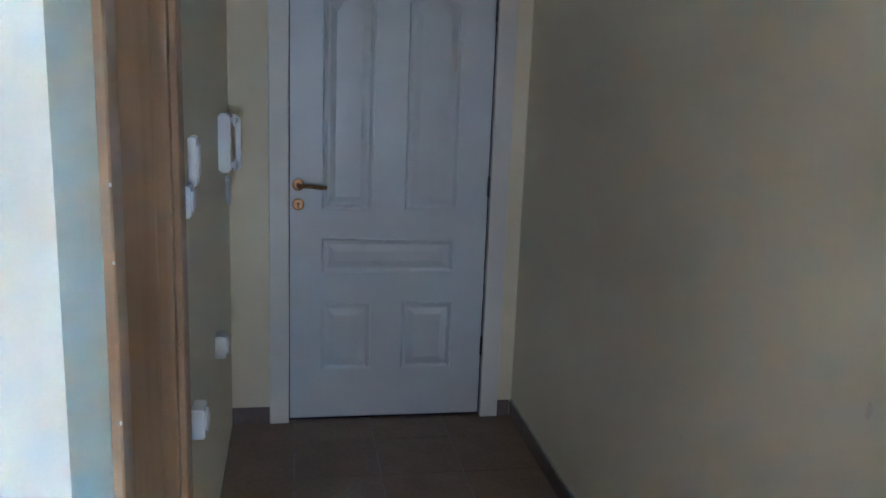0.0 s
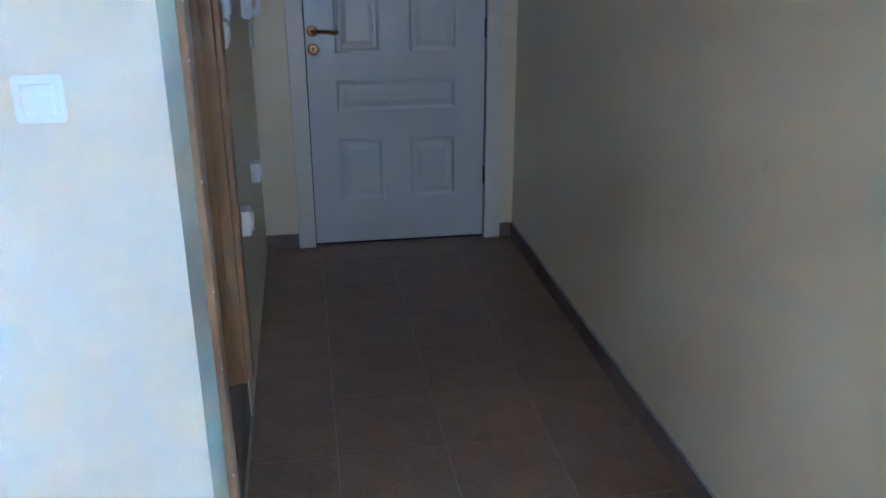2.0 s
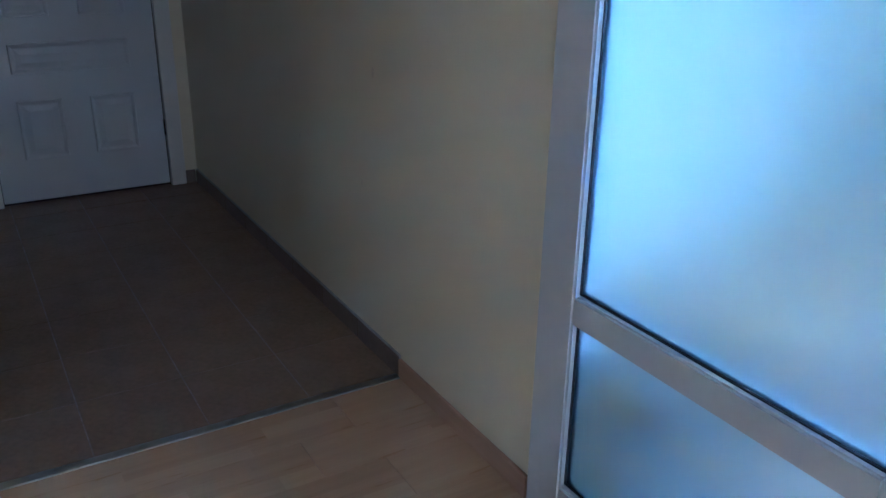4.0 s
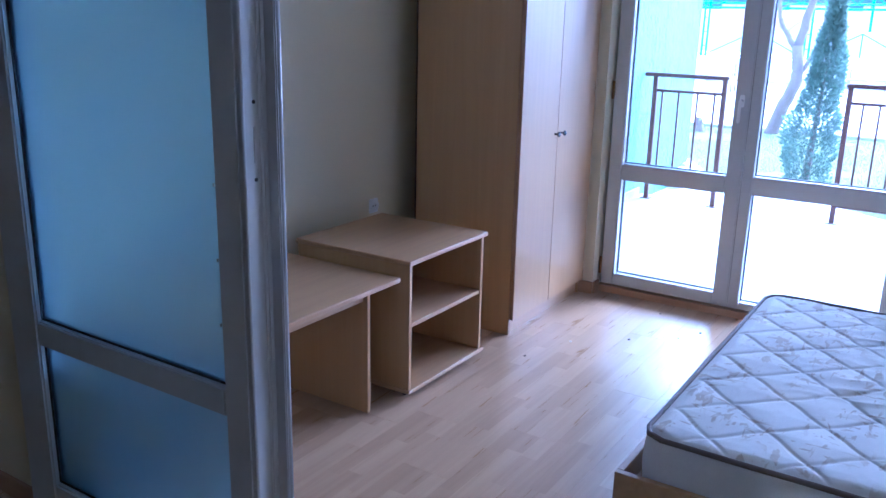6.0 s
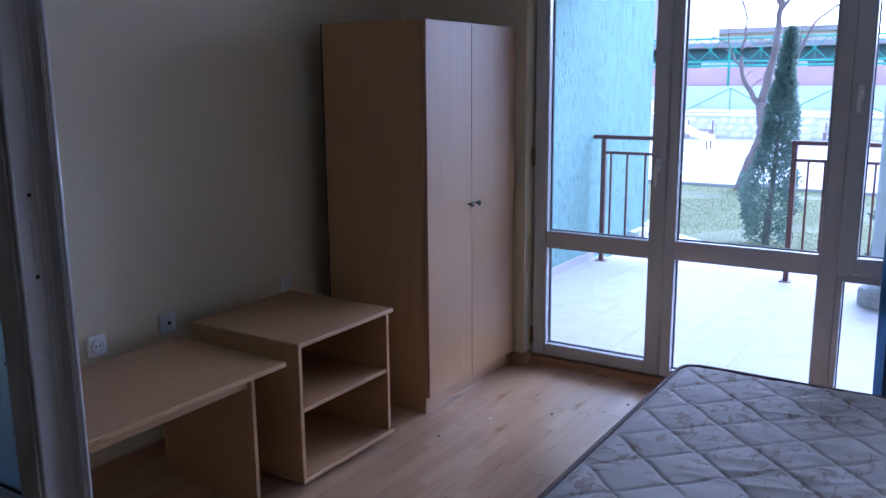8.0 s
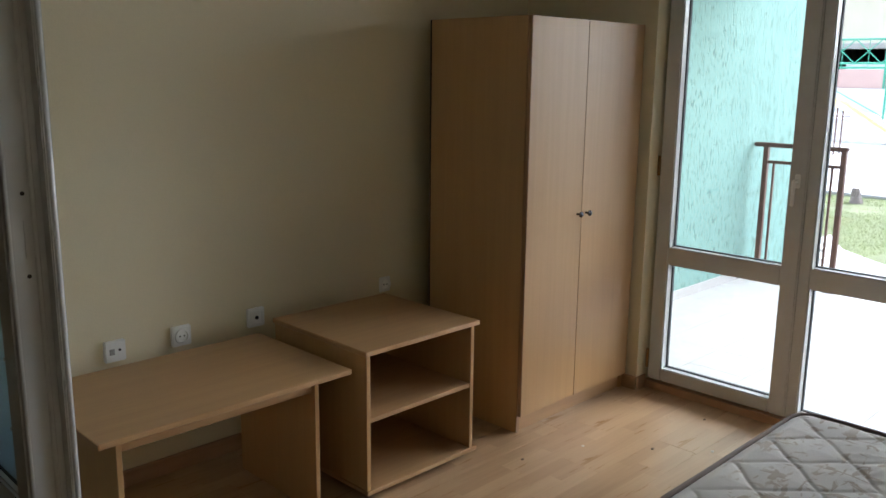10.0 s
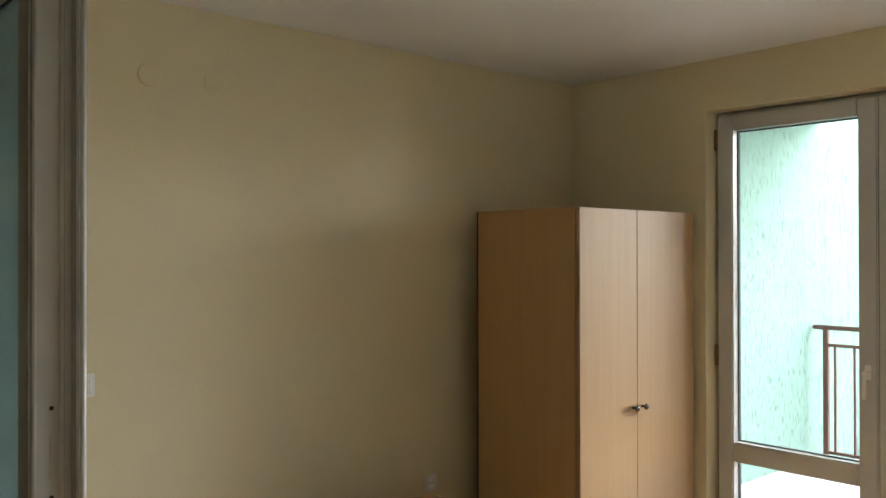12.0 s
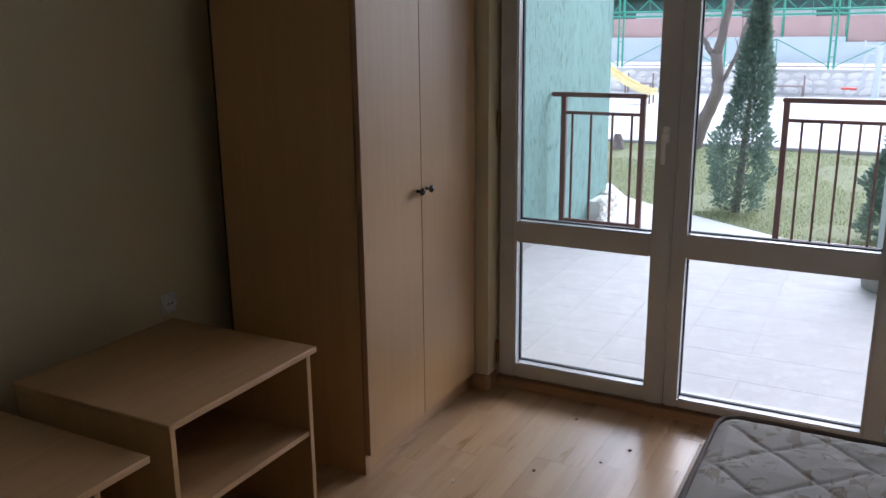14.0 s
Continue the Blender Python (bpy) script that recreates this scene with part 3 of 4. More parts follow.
# ---- glazed partition between hall and room ----
def pane(parent, material, x, ya, yb, z0, z1, t=0.012, seal=0.008):
    g = part("pane", boxes((x - t / 2, x + t / 2, ya - 0.01, yb + 0.01, z0 - 0.01, z1 + 0.01)), material, parent)
    g.visible_shadow = material is FROST
    s = part("gasket", boxes((x - t, x + t, ya - 0.004, ya + seal - 0.004, z0, z1), (x - t, x + t, yb - seal + 0.004, yb + 0.004, z0, z1),
                         (x - t, x + t, ya + 0.004, yb - 0.004, z0 - 0.004, z0 + seal - 0.004), (x - t, x + t, ya + 0.004, yb - 0.004, z1 - seal + 0.004, z1 + 0.004)), RUBBER_AND_GAP, parent)
    return g


def partition_panel(y0, y1):
    """A fixed frosted panel from y0 (south, with the strike plate) to y1 (north)."""
    e = tagged(thing("glazed_partition", "fixed white plastic partition panel with frosted blue glass", "partition"), kind="structure")
    x0, x1 = -0.018, 0.052
    a, b = y0 + 0.035, y1
    ga, gb = a + 0.102, b - 0.135
    z_mid0, z_mid1, zb, zt = 0.60, 0.677, 0.14, 2.22
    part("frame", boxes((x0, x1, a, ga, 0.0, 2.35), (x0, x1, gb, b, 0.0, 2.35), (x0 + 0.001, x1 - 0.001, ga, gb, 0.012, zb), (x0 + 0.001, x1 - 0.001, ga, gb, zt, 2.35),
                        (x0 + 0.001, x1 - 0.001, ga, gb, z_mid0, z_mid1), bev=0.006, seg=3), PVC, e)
    part("sill", boxes((x0 - 0.004, x1 + 0.004, a + 0.004, b - 0.004, -0.008, 0.012)), ALU, e)
    pane(e, FROST, 0.012, ga, gb, z_mid1, zt)
    pane(e, FROST, 0.012, ga, gb, zb, z_mid0)
    # raised beads between frame and post, and the stop of the door rebate
    part("bead", boxes((x0 - 0.004, x0 + 0.01, a + 0.012, a + 0.046, 0.0, 2.35), bev=0.004, seg=3), PVC, e)
    for bx, by, br in ((x0 + 0.003, a + 0.003, 0.0048), (0.034, a + 0.001, 0.0045), (x1 + 0.012, y0 + 0.003, 0.0065)):
        bm = bmesh.new()
        rod(bm, (bx, by, 0.0), (bx, by, 2.349), br, sides=28)
        part("round_bead", bm, PVC_GLOSS, e, smooth=True)
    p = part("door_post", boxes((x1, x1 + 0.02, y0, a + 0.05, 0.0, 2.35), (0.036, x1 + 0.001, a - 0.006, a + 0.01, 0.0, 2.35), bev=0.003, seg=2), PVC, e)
    part("strike_plate", boxes((0.013, 0.021, a - 0.0015, a + 0.004, 1.24, 1.32), bev=0.0006), PVC, p, "slim white strike plate")
    for z in (1.375, 1.202):
        bm = bmesh.new()
        rod(bm, (0.016, a + 0.004, z), (0.016, a - 0.0015, z), 0.0045)
        part("screw", bm, DARK_PLASTIC, p)
    for z in (1.182, 1.003, 0.842):
        part("sealant_blob", boxes((x0 - 0.0012, x0 + 0.004, ga - 0.0006, ga + 0.0018, z - 0.004, z + 0.004), bev=0.0003), ALU, e, "small smear of grey sealant")
    return e


partition_panel(-4.383, -3.327)
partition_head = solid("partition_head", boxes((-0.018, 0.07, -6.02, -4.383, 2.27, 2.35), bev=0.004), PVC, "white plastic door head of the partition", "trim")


# ---- balcony doors ----
def lever(parent, x, y, z, down=0.11):
    h = part("handle", boxes((x - 0.010, x, y - 0.013, y + 0.013, z - 0.032, z + 0.032), bev=0.004, seg=2), WHITE_PLASTIC, parent, "white window handle")
    bm = bmesh.new()
    rod(bm, (x - 0.01, y, z), (x - 0.042, y, z), 0.010, 0.009)
    box(bm, x - 0.052, x - 0.038, y - 0.008, y + 0.008, z - down, z + 0.010, bev=0.004, seg=2)
    part("grip", bm, WHITE_PLASTIC, h)


def sash(parent, y0, y1, z0, z1, g, rails=(), x0=3.205, x1=3.275, name="sash"):
    """A glazed sash; g: glass limits (south, north, bottom, top); rails: cross bars (bottom, top)."""
    ga, gb, gz0, gz1 = g
    rows = [(x0, x1, y0, ga, z0, z1), (x0, x1, gb, y1, z0, z1), (x0 + 0.001, x1, ga, gb, z0, gz0), (x0 + 0.001, x1, ga, gb, gz1, z1)]
    for r0, r1 in rails:
        rows.append((x0 + 0.001, x1, ga, gb, r0, r1))
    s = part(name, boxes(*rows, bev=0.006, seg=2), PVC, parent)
    cuts = [gz0] + [v for r in rails for v in r] + [gz1]
    for c0, c1 in zip(cuts[::2], cuts[1::2]):
        pane(s, CLEAR, 3.262, ga, gb, c0, c1, 0.01)
    return s


def balcony_doors():
    e = tagged(thing("window_1", "white plastic balcony door and windows with clear glass", "balcony door"), kind="structure")
    xf0, xf1 = 3.245, 3.315
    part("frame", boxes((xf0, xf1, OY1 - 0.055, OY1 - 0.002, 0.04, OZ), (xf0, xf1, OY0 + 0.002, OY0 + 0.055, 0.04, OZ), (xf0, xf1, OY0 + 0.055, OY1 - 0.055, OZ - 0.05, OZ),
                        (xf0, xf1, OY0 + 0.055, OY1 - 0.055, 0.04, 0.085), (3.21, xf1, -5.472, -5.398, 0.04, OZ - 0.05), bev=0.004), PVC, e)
    part("sill", boxes((3.2, 3.4, OY0, OY1, -0.03, 0.04), bev=0.003), SKIRT_WOOD, e, "beech board under the door frame")
    d = sash(e, -4.652, OY1 - 0.018, 0.052, OZ - 0.022, (-4.572, -3.992, 0.12, 2.258), [(0.677, 0.771)], name="door_leaf")
    lever(d, 3.205, -4.612, 1.168)
    for z in (0.16, 1.18, 2.22):
        bm = bmesh.new()
        rod(bm, (3.208, OY1 - 0.011, z - 0.05), (3.208, OY1 - 0.011, z + 0.05), 0.008)
        part("hinge", bm, BRASS, d, "brass coloured hinge")
    sash(e, -5.396, -4.656, 0.052, OZ - 0.022, (-5.394, -4.710, 0.09, 2.305), [(0.684, 0.783)], name="fixed_light")
    u = sash(e, OY0 + 0.03, -5.474, 0.705, OZ - 0.022, (OY0 + 0.11, -5.552, 0.785, 2.25), x0=3.19, name="window_sash")
    lever(u, 3.19, -5.512, 1.53, 0.09)
    sash(e, OY0 + 0.03, -5.474, 0.052, 0.703, (OY0 + 0.10, -5.50, 0.09, 0.665), x0=3.21, name="lower_light")


balcony_doors()


# ---- curtain drawn aside at the third window ----
def curtain():
    e = thing("curtain", "blue woven curtain gathered aside in deep folds by the window", "curtain", at=(3.03, -6.08, 0.04))
    n, rows = 150, 14
    bm = bmesh.new()
    grid = []
    for j in range(rows + 1):
        v = j / rows
        line = []
        for i in range(n + 1):
            u = i / n
            a = 2 * math.pi * 6.5 * u
            amp = 0.045 * (0.75 + 0.35 * math.sin(5.1 * u + 1.0)) * (1.0 - 0.35 * v)
            x = amp * math.cos(a + 0.25 * math.sin(3 * v)) + 0.006 * noise.noise((u * 9, v * 4, 1.0))
            y = 0.39 - 0.58 * u + 0.018 * math.sin(2 * a) + 0.012 * math.sin(4 * v + 7 * u)
            line.append(bm.verts.new((x, y, v * 2.36)))
        grid.append(line)
    for j in range(rows):
        for i in range(n):
            bm.faces.new((grid[j][i], grid[j][i + 1], grid[j + 1][i + 1], grid[j + 1][i]))
    bmesh.ops.solidify(bm, geom=bm.faces[:], thickness=0.0015)
    part("cloth", bm, CURTAIN, e, smooth=True)
    bm = bmesh.new()
    rod(bm, (0.0, -1.5, 2.40), (0.0, 0.42, 2.40), 0.012)
    rail = part("rail", bm, CHROME, e, "slim metal curtain rail")
    for y in (-1.41, 0.35):
        part("bracket", boxes((-0.012, 0.1, y - 0.01, y + 0.01, 2.39, 2.41)), CHROME, rail)


curtain()


# ---- wardrobe ----
def knob(parent, x, y, z):
    bm = bmesh.new()
    lathe(bm, [(0.006, 0), (0.005, 0.014), (0.013, 0.020), (0.014, 0.026), (0.009, 0.031)], Matrix.Translation((x, y, z)) @ Matrix.Rotation(radians(90), 4, 'X'), 14)
    part("knob", bm, GUNMETAL, parent, "small dark metal knob", smooth=True)


def wardrobe():
    e = thing("wardrobe", "tall two-door beech laminate wardrobe with closed doors", "wardrobe", at=(2.24, -3.82, 0))
    W, D, T = 0.865, 0.585, 0.018
    side = boxes((0, T, 0, D, 0, 1.868), bev=0.001)
    part("side_panel", side, BEECH, e)
    part("side_panel", boxes((W - T, W, 0, D, 0, 1.868), bev=0.001), BEECH, e)
    part("edge_band", boxes((0.0, T, -0.003, 0.0, 0.0, 1.868)), BEECH_DEEP, e, "darker beech edge banding")
    # black strip painted on, standing in for shade in the gap behind
    part("back_gap_shade", boxes((-0.0012, 0.0, D - 0.009, D, 0.0, 1.867)), RUBBER_AND_GAP, e, "black strip painted for the shaded gap behind")
    part("top_panel", boxes((T, W - T, 0, D, 1.85, 1.868)), BEECH_TOP, e)
    part("back_panel", boxes((T, W - T, D - 0.004, D, 0.05, 1.85)), BEECH, e)
    part("bottom_panel", boxes((T, W - T, 0.0, D - 0.004, 0.075, 0.093)), BEECH_TOP, e)
    part("plinth", boxes((T, W - T, 0.012, 0.028, 0, 0.075)), BEECH_TOP, e)
    mid = 0.405
    # divider coloured black, so the slit between the doors looks shaded
    part("divider", boxes((mid - 0.009, mid + 0.009, 0.0, D - 0.004, 0.093, 1.85)), RUBBER_AND_GAP, e)
    for a, b, k in ((0.004, mid - 0.002, mid - 0.034), (mid + 0.0025, W - 0.001, mid + 0.034)):
        d = part("door", boxes((a, b, -0.024, -0.005, 0.082, 1.866), bev=0.0012), BEECH, e)
        knob(d, k, -0.024, 0.988)
        part("edge_band", boxes((a - 0.0012, a, -0.0235, -0.0055, 0.083, 1.865)), BEECH_DEEP, d, "dark edge banding")


wardrobe()


# ---- open cabinet on castors ----
def open_cabinet():
    e = thing("open_cabinet", "low beech cabinet with two open shelves on castors", "cabinet", at=(1.328, -3.85, 0))
    W, D = 0.585, 0.60
    part("top", boxes((-0.008, 0.612, -0.008, D + 0.005, 0.592, 0.612), bev=0.003), BEECH_TOP, e)
    part("side_panel", boxes((0, 0.018, 0.0, D, 0.048, 0.592), bev=0.001), BEECH, e)
    part("side_panel", boxes((W - 0.018, W, 0.0, D, 0.048, 0.592), bev=0.001), BEECH, e)
    part("bottom_panel", boxes((-0.002, W + 0.022, -0.006, D, 0.03, 0.048), bev=0.002), BEECH_TOP, e)
    part("shelf", boxes((0.018, W - 0.018, 0.004, D - 0.02, 0.322, 0.340), bev=0.001), BEECH_TOP, e)
    part("back_panel", boxes((0.018, W - 0.018, D - 0.01, D - 0.004, 0.048, 0.592)), BEECH, e)
    for x in (0.05, W - 0.05):
        for y in (0.05, D - 0.05):
            bm = bmesh.new()
            rod(bm, (x - 0.012, y, 0.0145), (x + 0.012, y, 0.0145), 0.0145, sides=14)
            box(bm, x - 0.015, x + 0.015, y - 0.012, y + 0.012, 0.024, 0.031)
            part("castor", bm, DARK_PLASTIC, e, "black plastic castor")


open_cabinet()


def desk():
    e = thing("desk", "low beech desk with panel legs against the wall", "desk", at=(0.32, -3.86, 0))
    part("tabletop", boxes((0, 0.932, 0, 0.61, 0.545, 0.565), bev=0.003), BEECH_TOP, e)
    part("leg", boxes((0.082, 0.100, 0.08, 0.60, 0, 0.545), bev=0.001), BEECH, e)
    part("leg", boxes((0.822, 0.840, 0.08, 0.60, 0, 0.545), bev=0.001), BEECH, e)
    part("apron", boxes((0.100, 0.822, 0.10, 0.118, 0.475, 0.545), bev=0.001), BEECH_TOP, e)


desk()


# ---- bed ----
def bed():
    e = thing("bed_base", "low beech board bed base under the mattress", "bed", at=(0.84, -7.0, 0))
    W, L = 1.66, 2.06
    part("side_board", boxes((0, 0.022, 0, L, 0.04, 0.275), bev=0.002), BEECH_TOP, e)
    part("side_board", boxes((W - 0.022, W, 0, L, 0.04, 0.275), bev=0.002), BEECH_TOP, e)
    part("end_board", boxes((0.022, W - 0.022, L - 0.022, L, 0.04, 0.275), bev=0.002), BEECH_TOP, e)
    part("end_board", boxes((0.022, W - 0.022, 0, 0.022, 0.04, 0.275), bev=0.002), BEECH_TOP, e)
    part("slat_deck", boxes((0.022, W - 0.022, 0.022, L - 0.022, 0.18, 0.20)), BEECH_TOP, e)
    for x in (0.06, W - 0.06):
        for y in (0.06, L - 0.06):
            part("foot", boxes((x - 0.03, x + 0.03, y - 0.03, y + 0.03, 0, 0.18)), BEECH, e)


bed()


def mattress():
    e = thing("mattress", "bare quilted mattress with faded leaf print on the bed base", "mattress", at=(1.67, -6.0, 0.2))
    W, L, Ht, R = 1.60, 2.0, 0.215, 0.07
    nx, ny = 300, 370
    bm = bmesh.new()

    def quilt(x, y):
        u, v = (x - 0.463) / 0.131, (y - 0.965) / 0.135
        a = abs(((u + v) * 0.5 + 0.016 * math.sin(math.pi * (u - v))) % 1.0 - 0.5) * 2
        b = abs(((u - v) * 0.5 + 0.016 * math.sin(math.pi * (u + v))) % 1.0 - 0.5) * 2
        d = min(1 - a, 1 - b)
        return 0.4 * min(1.0, d / 0.10) ** 0.7 + 0.6 * min(1.0, d / 0.8) ** 0.7

    def pucker(x, y):
        """Wrinkles in the slack ticking towards the middle of the bed."""
        slack = min(1.0, max(0.0, (0.75 - y) / 0.35)) * min(1.0, max(0.0, (x + 0.45) / 0.4))
        ridge = 1 - abs(noise.noise((x * 9 + y * 6, y * 3.2 - x * 2, 3.0)))
        return slack * 0.016 * max(0.0, ridge - 0.72) / 0.28 * (0.5 + noise.noise((x * 2.3, y * 2.3, 8.0)))

    def outline(x, y):
        """Squares the grid with rounded corners."""
        ax, ay = abs(x) - (W / 2 - R), abs(y) - (L / 2 - R)
        if ax > 0 and ay > 0:
            k = max(ax, ay) / math.hypot(ax, ay)
            return math.copysign(W / 2 - R + ax * k, x), math.copysign(L / 2 - R + ay * k, y)
        return x, y
    grid = []
    for j in range(ny + 1):
        row = []
        for i in range(nx + 1):
            x, y = (i / nx - 0.5) * W, (j / ny - 0.5) * L
            edge = min(W / 2 - abs(x), L / 2 - abs(y))
            fade = min(1.0, edge / 0.05)
            z = Ht - 0.011 + 0.0110 * quilt(x, y) * fade + (0.006 * noise.noise((x * 3, y * 3, 0)) + pucker(x, y)) * fade - 0.012 * (1 - fade) ** 2
            xx, yy = outline(x, y)
            row.append(bm.verts.new((xx, yy, z)))
        grid.append(row)
    for j in range(ny):
        for i in range(nx):
            bm.faces.new((grid[j][i], grid[j][i + 1], grid[j + 1][i + 1], grid[j + 1][i]))
    part("quilted_top", bm, MATTRESS_TOP, e, "quilted ticking with leaf print", smooth=True)
    loop = []
    for k in range(160):
        a = 2 * math.pi * k / 160
        sx, sy = math.cos(a), math.sin(a)
        m = max(abs(sx) / (W / 2), abs(sy) / (L / 2))
        loop.append(outline(sx / m, sy / m))
    bm = bmesh.new()
    rings = []
    for z, o in ((0.0, -0.012), (0.02, 0.0), (0.05, 0.006), (0.10, 0.010), (0.15, 0.007), (0.185, 0.002), (0.198, -0.004)):
        rings.append([bm.verts.new((x * (1 + o / 0.8), y * (1 + o), z + 0.003 * noise.noise((x * 4, y * 4, z)))) for x, y in loop])
    for r0, r1 in zip(rings, rings[1:]):
        for i in range(160):
            j = (i + 1) % 160
            bm.faces.new((r0[i], r0[j], r1[j], r1[i]))
    bm.faces.new(rings[0])
    part("border", bm, FABRIC, e, "plain ticking border", smooth=True)
    for zz, nm in ((0.199, "piping"), (0.012, "piping")):
        bm = bmesh.new()
        rings = []
        for i in range(160):
            x, y = loop[i]
            nrm = Vector((x / W, y / L, 0)).normalized()
            rings.append([bm.verts.new((x + nrm.x * 0.009 * math.cos(a), y + nrm.y * 0.009 * math.cos(a), zz + 0.009 * math.sin(a) + 0.004 * noise.noise((x * 3, y * 3, 7)))) for a in (k * math.pi / 4 for k in range(8))])
        for i in range(160):
            r0, r1 = rings[i], rings[(i + 1) % 160]
            for k in range(8):
                bm.faces.new((r0[k], r0[(k + 1) % 8], r1[(k + 1) % 8], r1[k]))
        part(nm, bm, PIPING, e, "brown edge piping", smooth=True)


MATTRESS_TOP = leaf_print("leaf_print_ticking", (0.64, 0.615, 0.58), (0.37, 0.295, 0.22))
mattress()


# scuffs on the hall wall
for y, z, a, b in ((-2.376, 1.02, 0.012, 0.02), (-2.28, 0.62, 0.007, 0.016), (-1.7, 0.66, 0.008, 0.009)):
    bm = bmesh.new()
    n = 12
    rr = random.Random(int(z * 100))
    bm.faces.new([bm.verts.new((-0.0012, y + a * math.cos(6.283 * i / n) * rr.uniform(0.6, 1.1), z + b * math.sin(6.283 * i / n) * rr.uniform(0.6, 1.1) - 0.3 * a * math.cos(6.283 * i / n))) for i in range(n)])
    part("scuff", bm, SCUFF, wall_hall_east, "faint grey scuff mark")


def wall_lamp():
    """A bare bulb on a plate on the hall's end wall, never in view but for its reflections."""
    e = thing("wall_lamp", "lit bare bulb in a white holder on the hall wall", "lamp", at=(LAMP_AT[0], SOUTH, LAMP_AT[2]))
    turn = Matrix.Rotation(radians(-90), 4, 'X')
    bm = bmesh.new()
    lathe(bm, [(0.045, 0.0), (0.045, 0.008), (0.025, 0.014), (0.022, 0.05), (0.018, 0.06)], turn)
    part("holder", bm, WHITE_PLASTIC, e, smooth=False)
    bm = bmesh.new()
    lathe(bm, [(0.014, 0.058), (0.018, 0.07), (0.036, 0.095), (0.042, 0.12), (0.036, 0.146), (0.016, 0.16)], turn)
    part("bulb", bm, CLEAR, e, "clear glass bulb", smooth=True).visible_shadow = False


wall_lamp()

# ---- terrace and garden ----
TZ, GZ = -0.05, -0.15
facade = solid("facade", boxes((EW + 0.271, EW + 0.30, SOUTH - 5, OY0, -0.2, 6.0), (EW + 0.271, EW + 0.30, OY1, NW + 0.1, -0.2, 6.0), (EW + 0.271, EW + 0.30, OY0, OY1, OZ, 6.0)), FACADE,
               "cream rendered outer wall round the balcony door", "wall")
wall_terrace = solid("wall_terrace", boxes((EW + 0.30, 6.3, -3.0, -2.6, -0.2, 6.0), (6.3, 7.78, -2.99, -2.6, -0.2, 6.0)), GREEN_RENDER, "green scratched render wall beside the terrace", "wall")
soffit = solid("soffit", boxes((EW + 0.30, 6.3, -13, -3.0, 2.72, 2.92)), SLAB, "white balcony slab above the terrace", "ceiling")
skirt_terrace = solid("terrace_skirting", boxes((EW + 0.31, 6.3, -3.012, -3.0, TZ, TZ + 0.075), bev=0.002), STONE_TILE, "pale tile skirting along the green wall", "skirting")
terrace = solid("terrace", boxes((EW + 0.26, 6.4, -13, -3.0, -0.3, TZ - 0.002)), GROUT_TERRACE, "terrace of pale stone-look tiles", "terrace")
ground = solid("ground", boxes((3.3, 900, -900, 900, -0.6, GZ)), GRASS, "garden lawn that reaches the horizon", "ground")

# paving beyond the terrace edge, and the wide court beyond the lawn
bm = bmesh.new()
curve = [(9.2, -2.6), (8.45, -3.0), (8.1, -3.4), (7.8, -3.84), (7.36, -4.47), (7.0, -5.0), (6.62, -5.5), (6.42, -6.1), (6.42, -13)]
top = [bm.verts.new((x, y, GZ + 0.03)) for x, y in curve]
inner = [bm.verts.new((6.39, y, GZ + 0.03)) for x, y in curve]
low = [bm.verts.new((x, y, GZ - 0.05)) for x, y in curve]
for i in range(len(curve) - 1):
    bm.faces.new((top[i], top[i + 1], inner[i + 1], inner[i]))
    bm.faces.new((top[i], low[i], low[i + 1], top[i + 1]))
garden_path = solid("garden_path", bm, PAVING, "pale concrete path curving round the lawn", "path")
court = solid("court", boxes((13.0, 24.0, -60, 60, -0.5, GZ + 0.02), (24.3, 30.3, -60, 60, -0.5, 0.48)), PAVING, "pale concrete playground court", "paving")
kerb = solid("kerb", boxes((12.9, 13.0, -60, 60, -0.5, GZ + 0.05), bev=0.01), CONCRETE, "concrete kerb between lawn and court", "kerb")


def railing(label, y0, y1, bar_places, left_reach=0.0, right_reach=0.0):
    """A balustrade on x = 6.21 from y1 (north post) to y0 (south post)."""
    e = thing("railing", label, "railing", at=(6.21, 0, 0))
    part("handrail", boxes((-0.028, 0.028, y0 - right_reach, y1 + left_reach, 1.065, 1.10), bev=0.008, seg=2), RAIL, e)
    for y in (y0, y1):
        post = part("post", boxes((-0.02, 0.02, y - 0.02, y + 0.02, TZ + 0.006, 1.065), bev=0.003), RAIL, e)
        part("base_plate", boxes((-0.045, 0.045, y - 0.045, y + 0.045, TZ, TZ + 0.006)), RAIL, post)
    part("upper_rail", boxes((-0.012, 0.012, y0 + 0.02, y1 - 0.02, 0.932, 0.957), bev=0.002), RAIL, e)
    part("lower_rail", boxes((-0.012, 0.012, y0 + 0.02, y1 - 0.02, 0.085, 0.11), bev=0.002), RAIL, e)
    for y in bar_places:
        part("baluster", boxes((-0.008, 0.008, y - 0.008, y + 0.008, 0.11, 0.932)), RAIL, e)


railing("short brown steel railing against the green wall", -3.726, -3.11, (-3.18, -3.33, -3.497, -3.647), left_reach=0.10, right_reach=0.03)
railing("brown steel railing beside the round column", -5.43, -4.72, (-4.828, -4.95, -5.071, -5.19, -5.308), left_reach=0.03, right_reach=0.02)


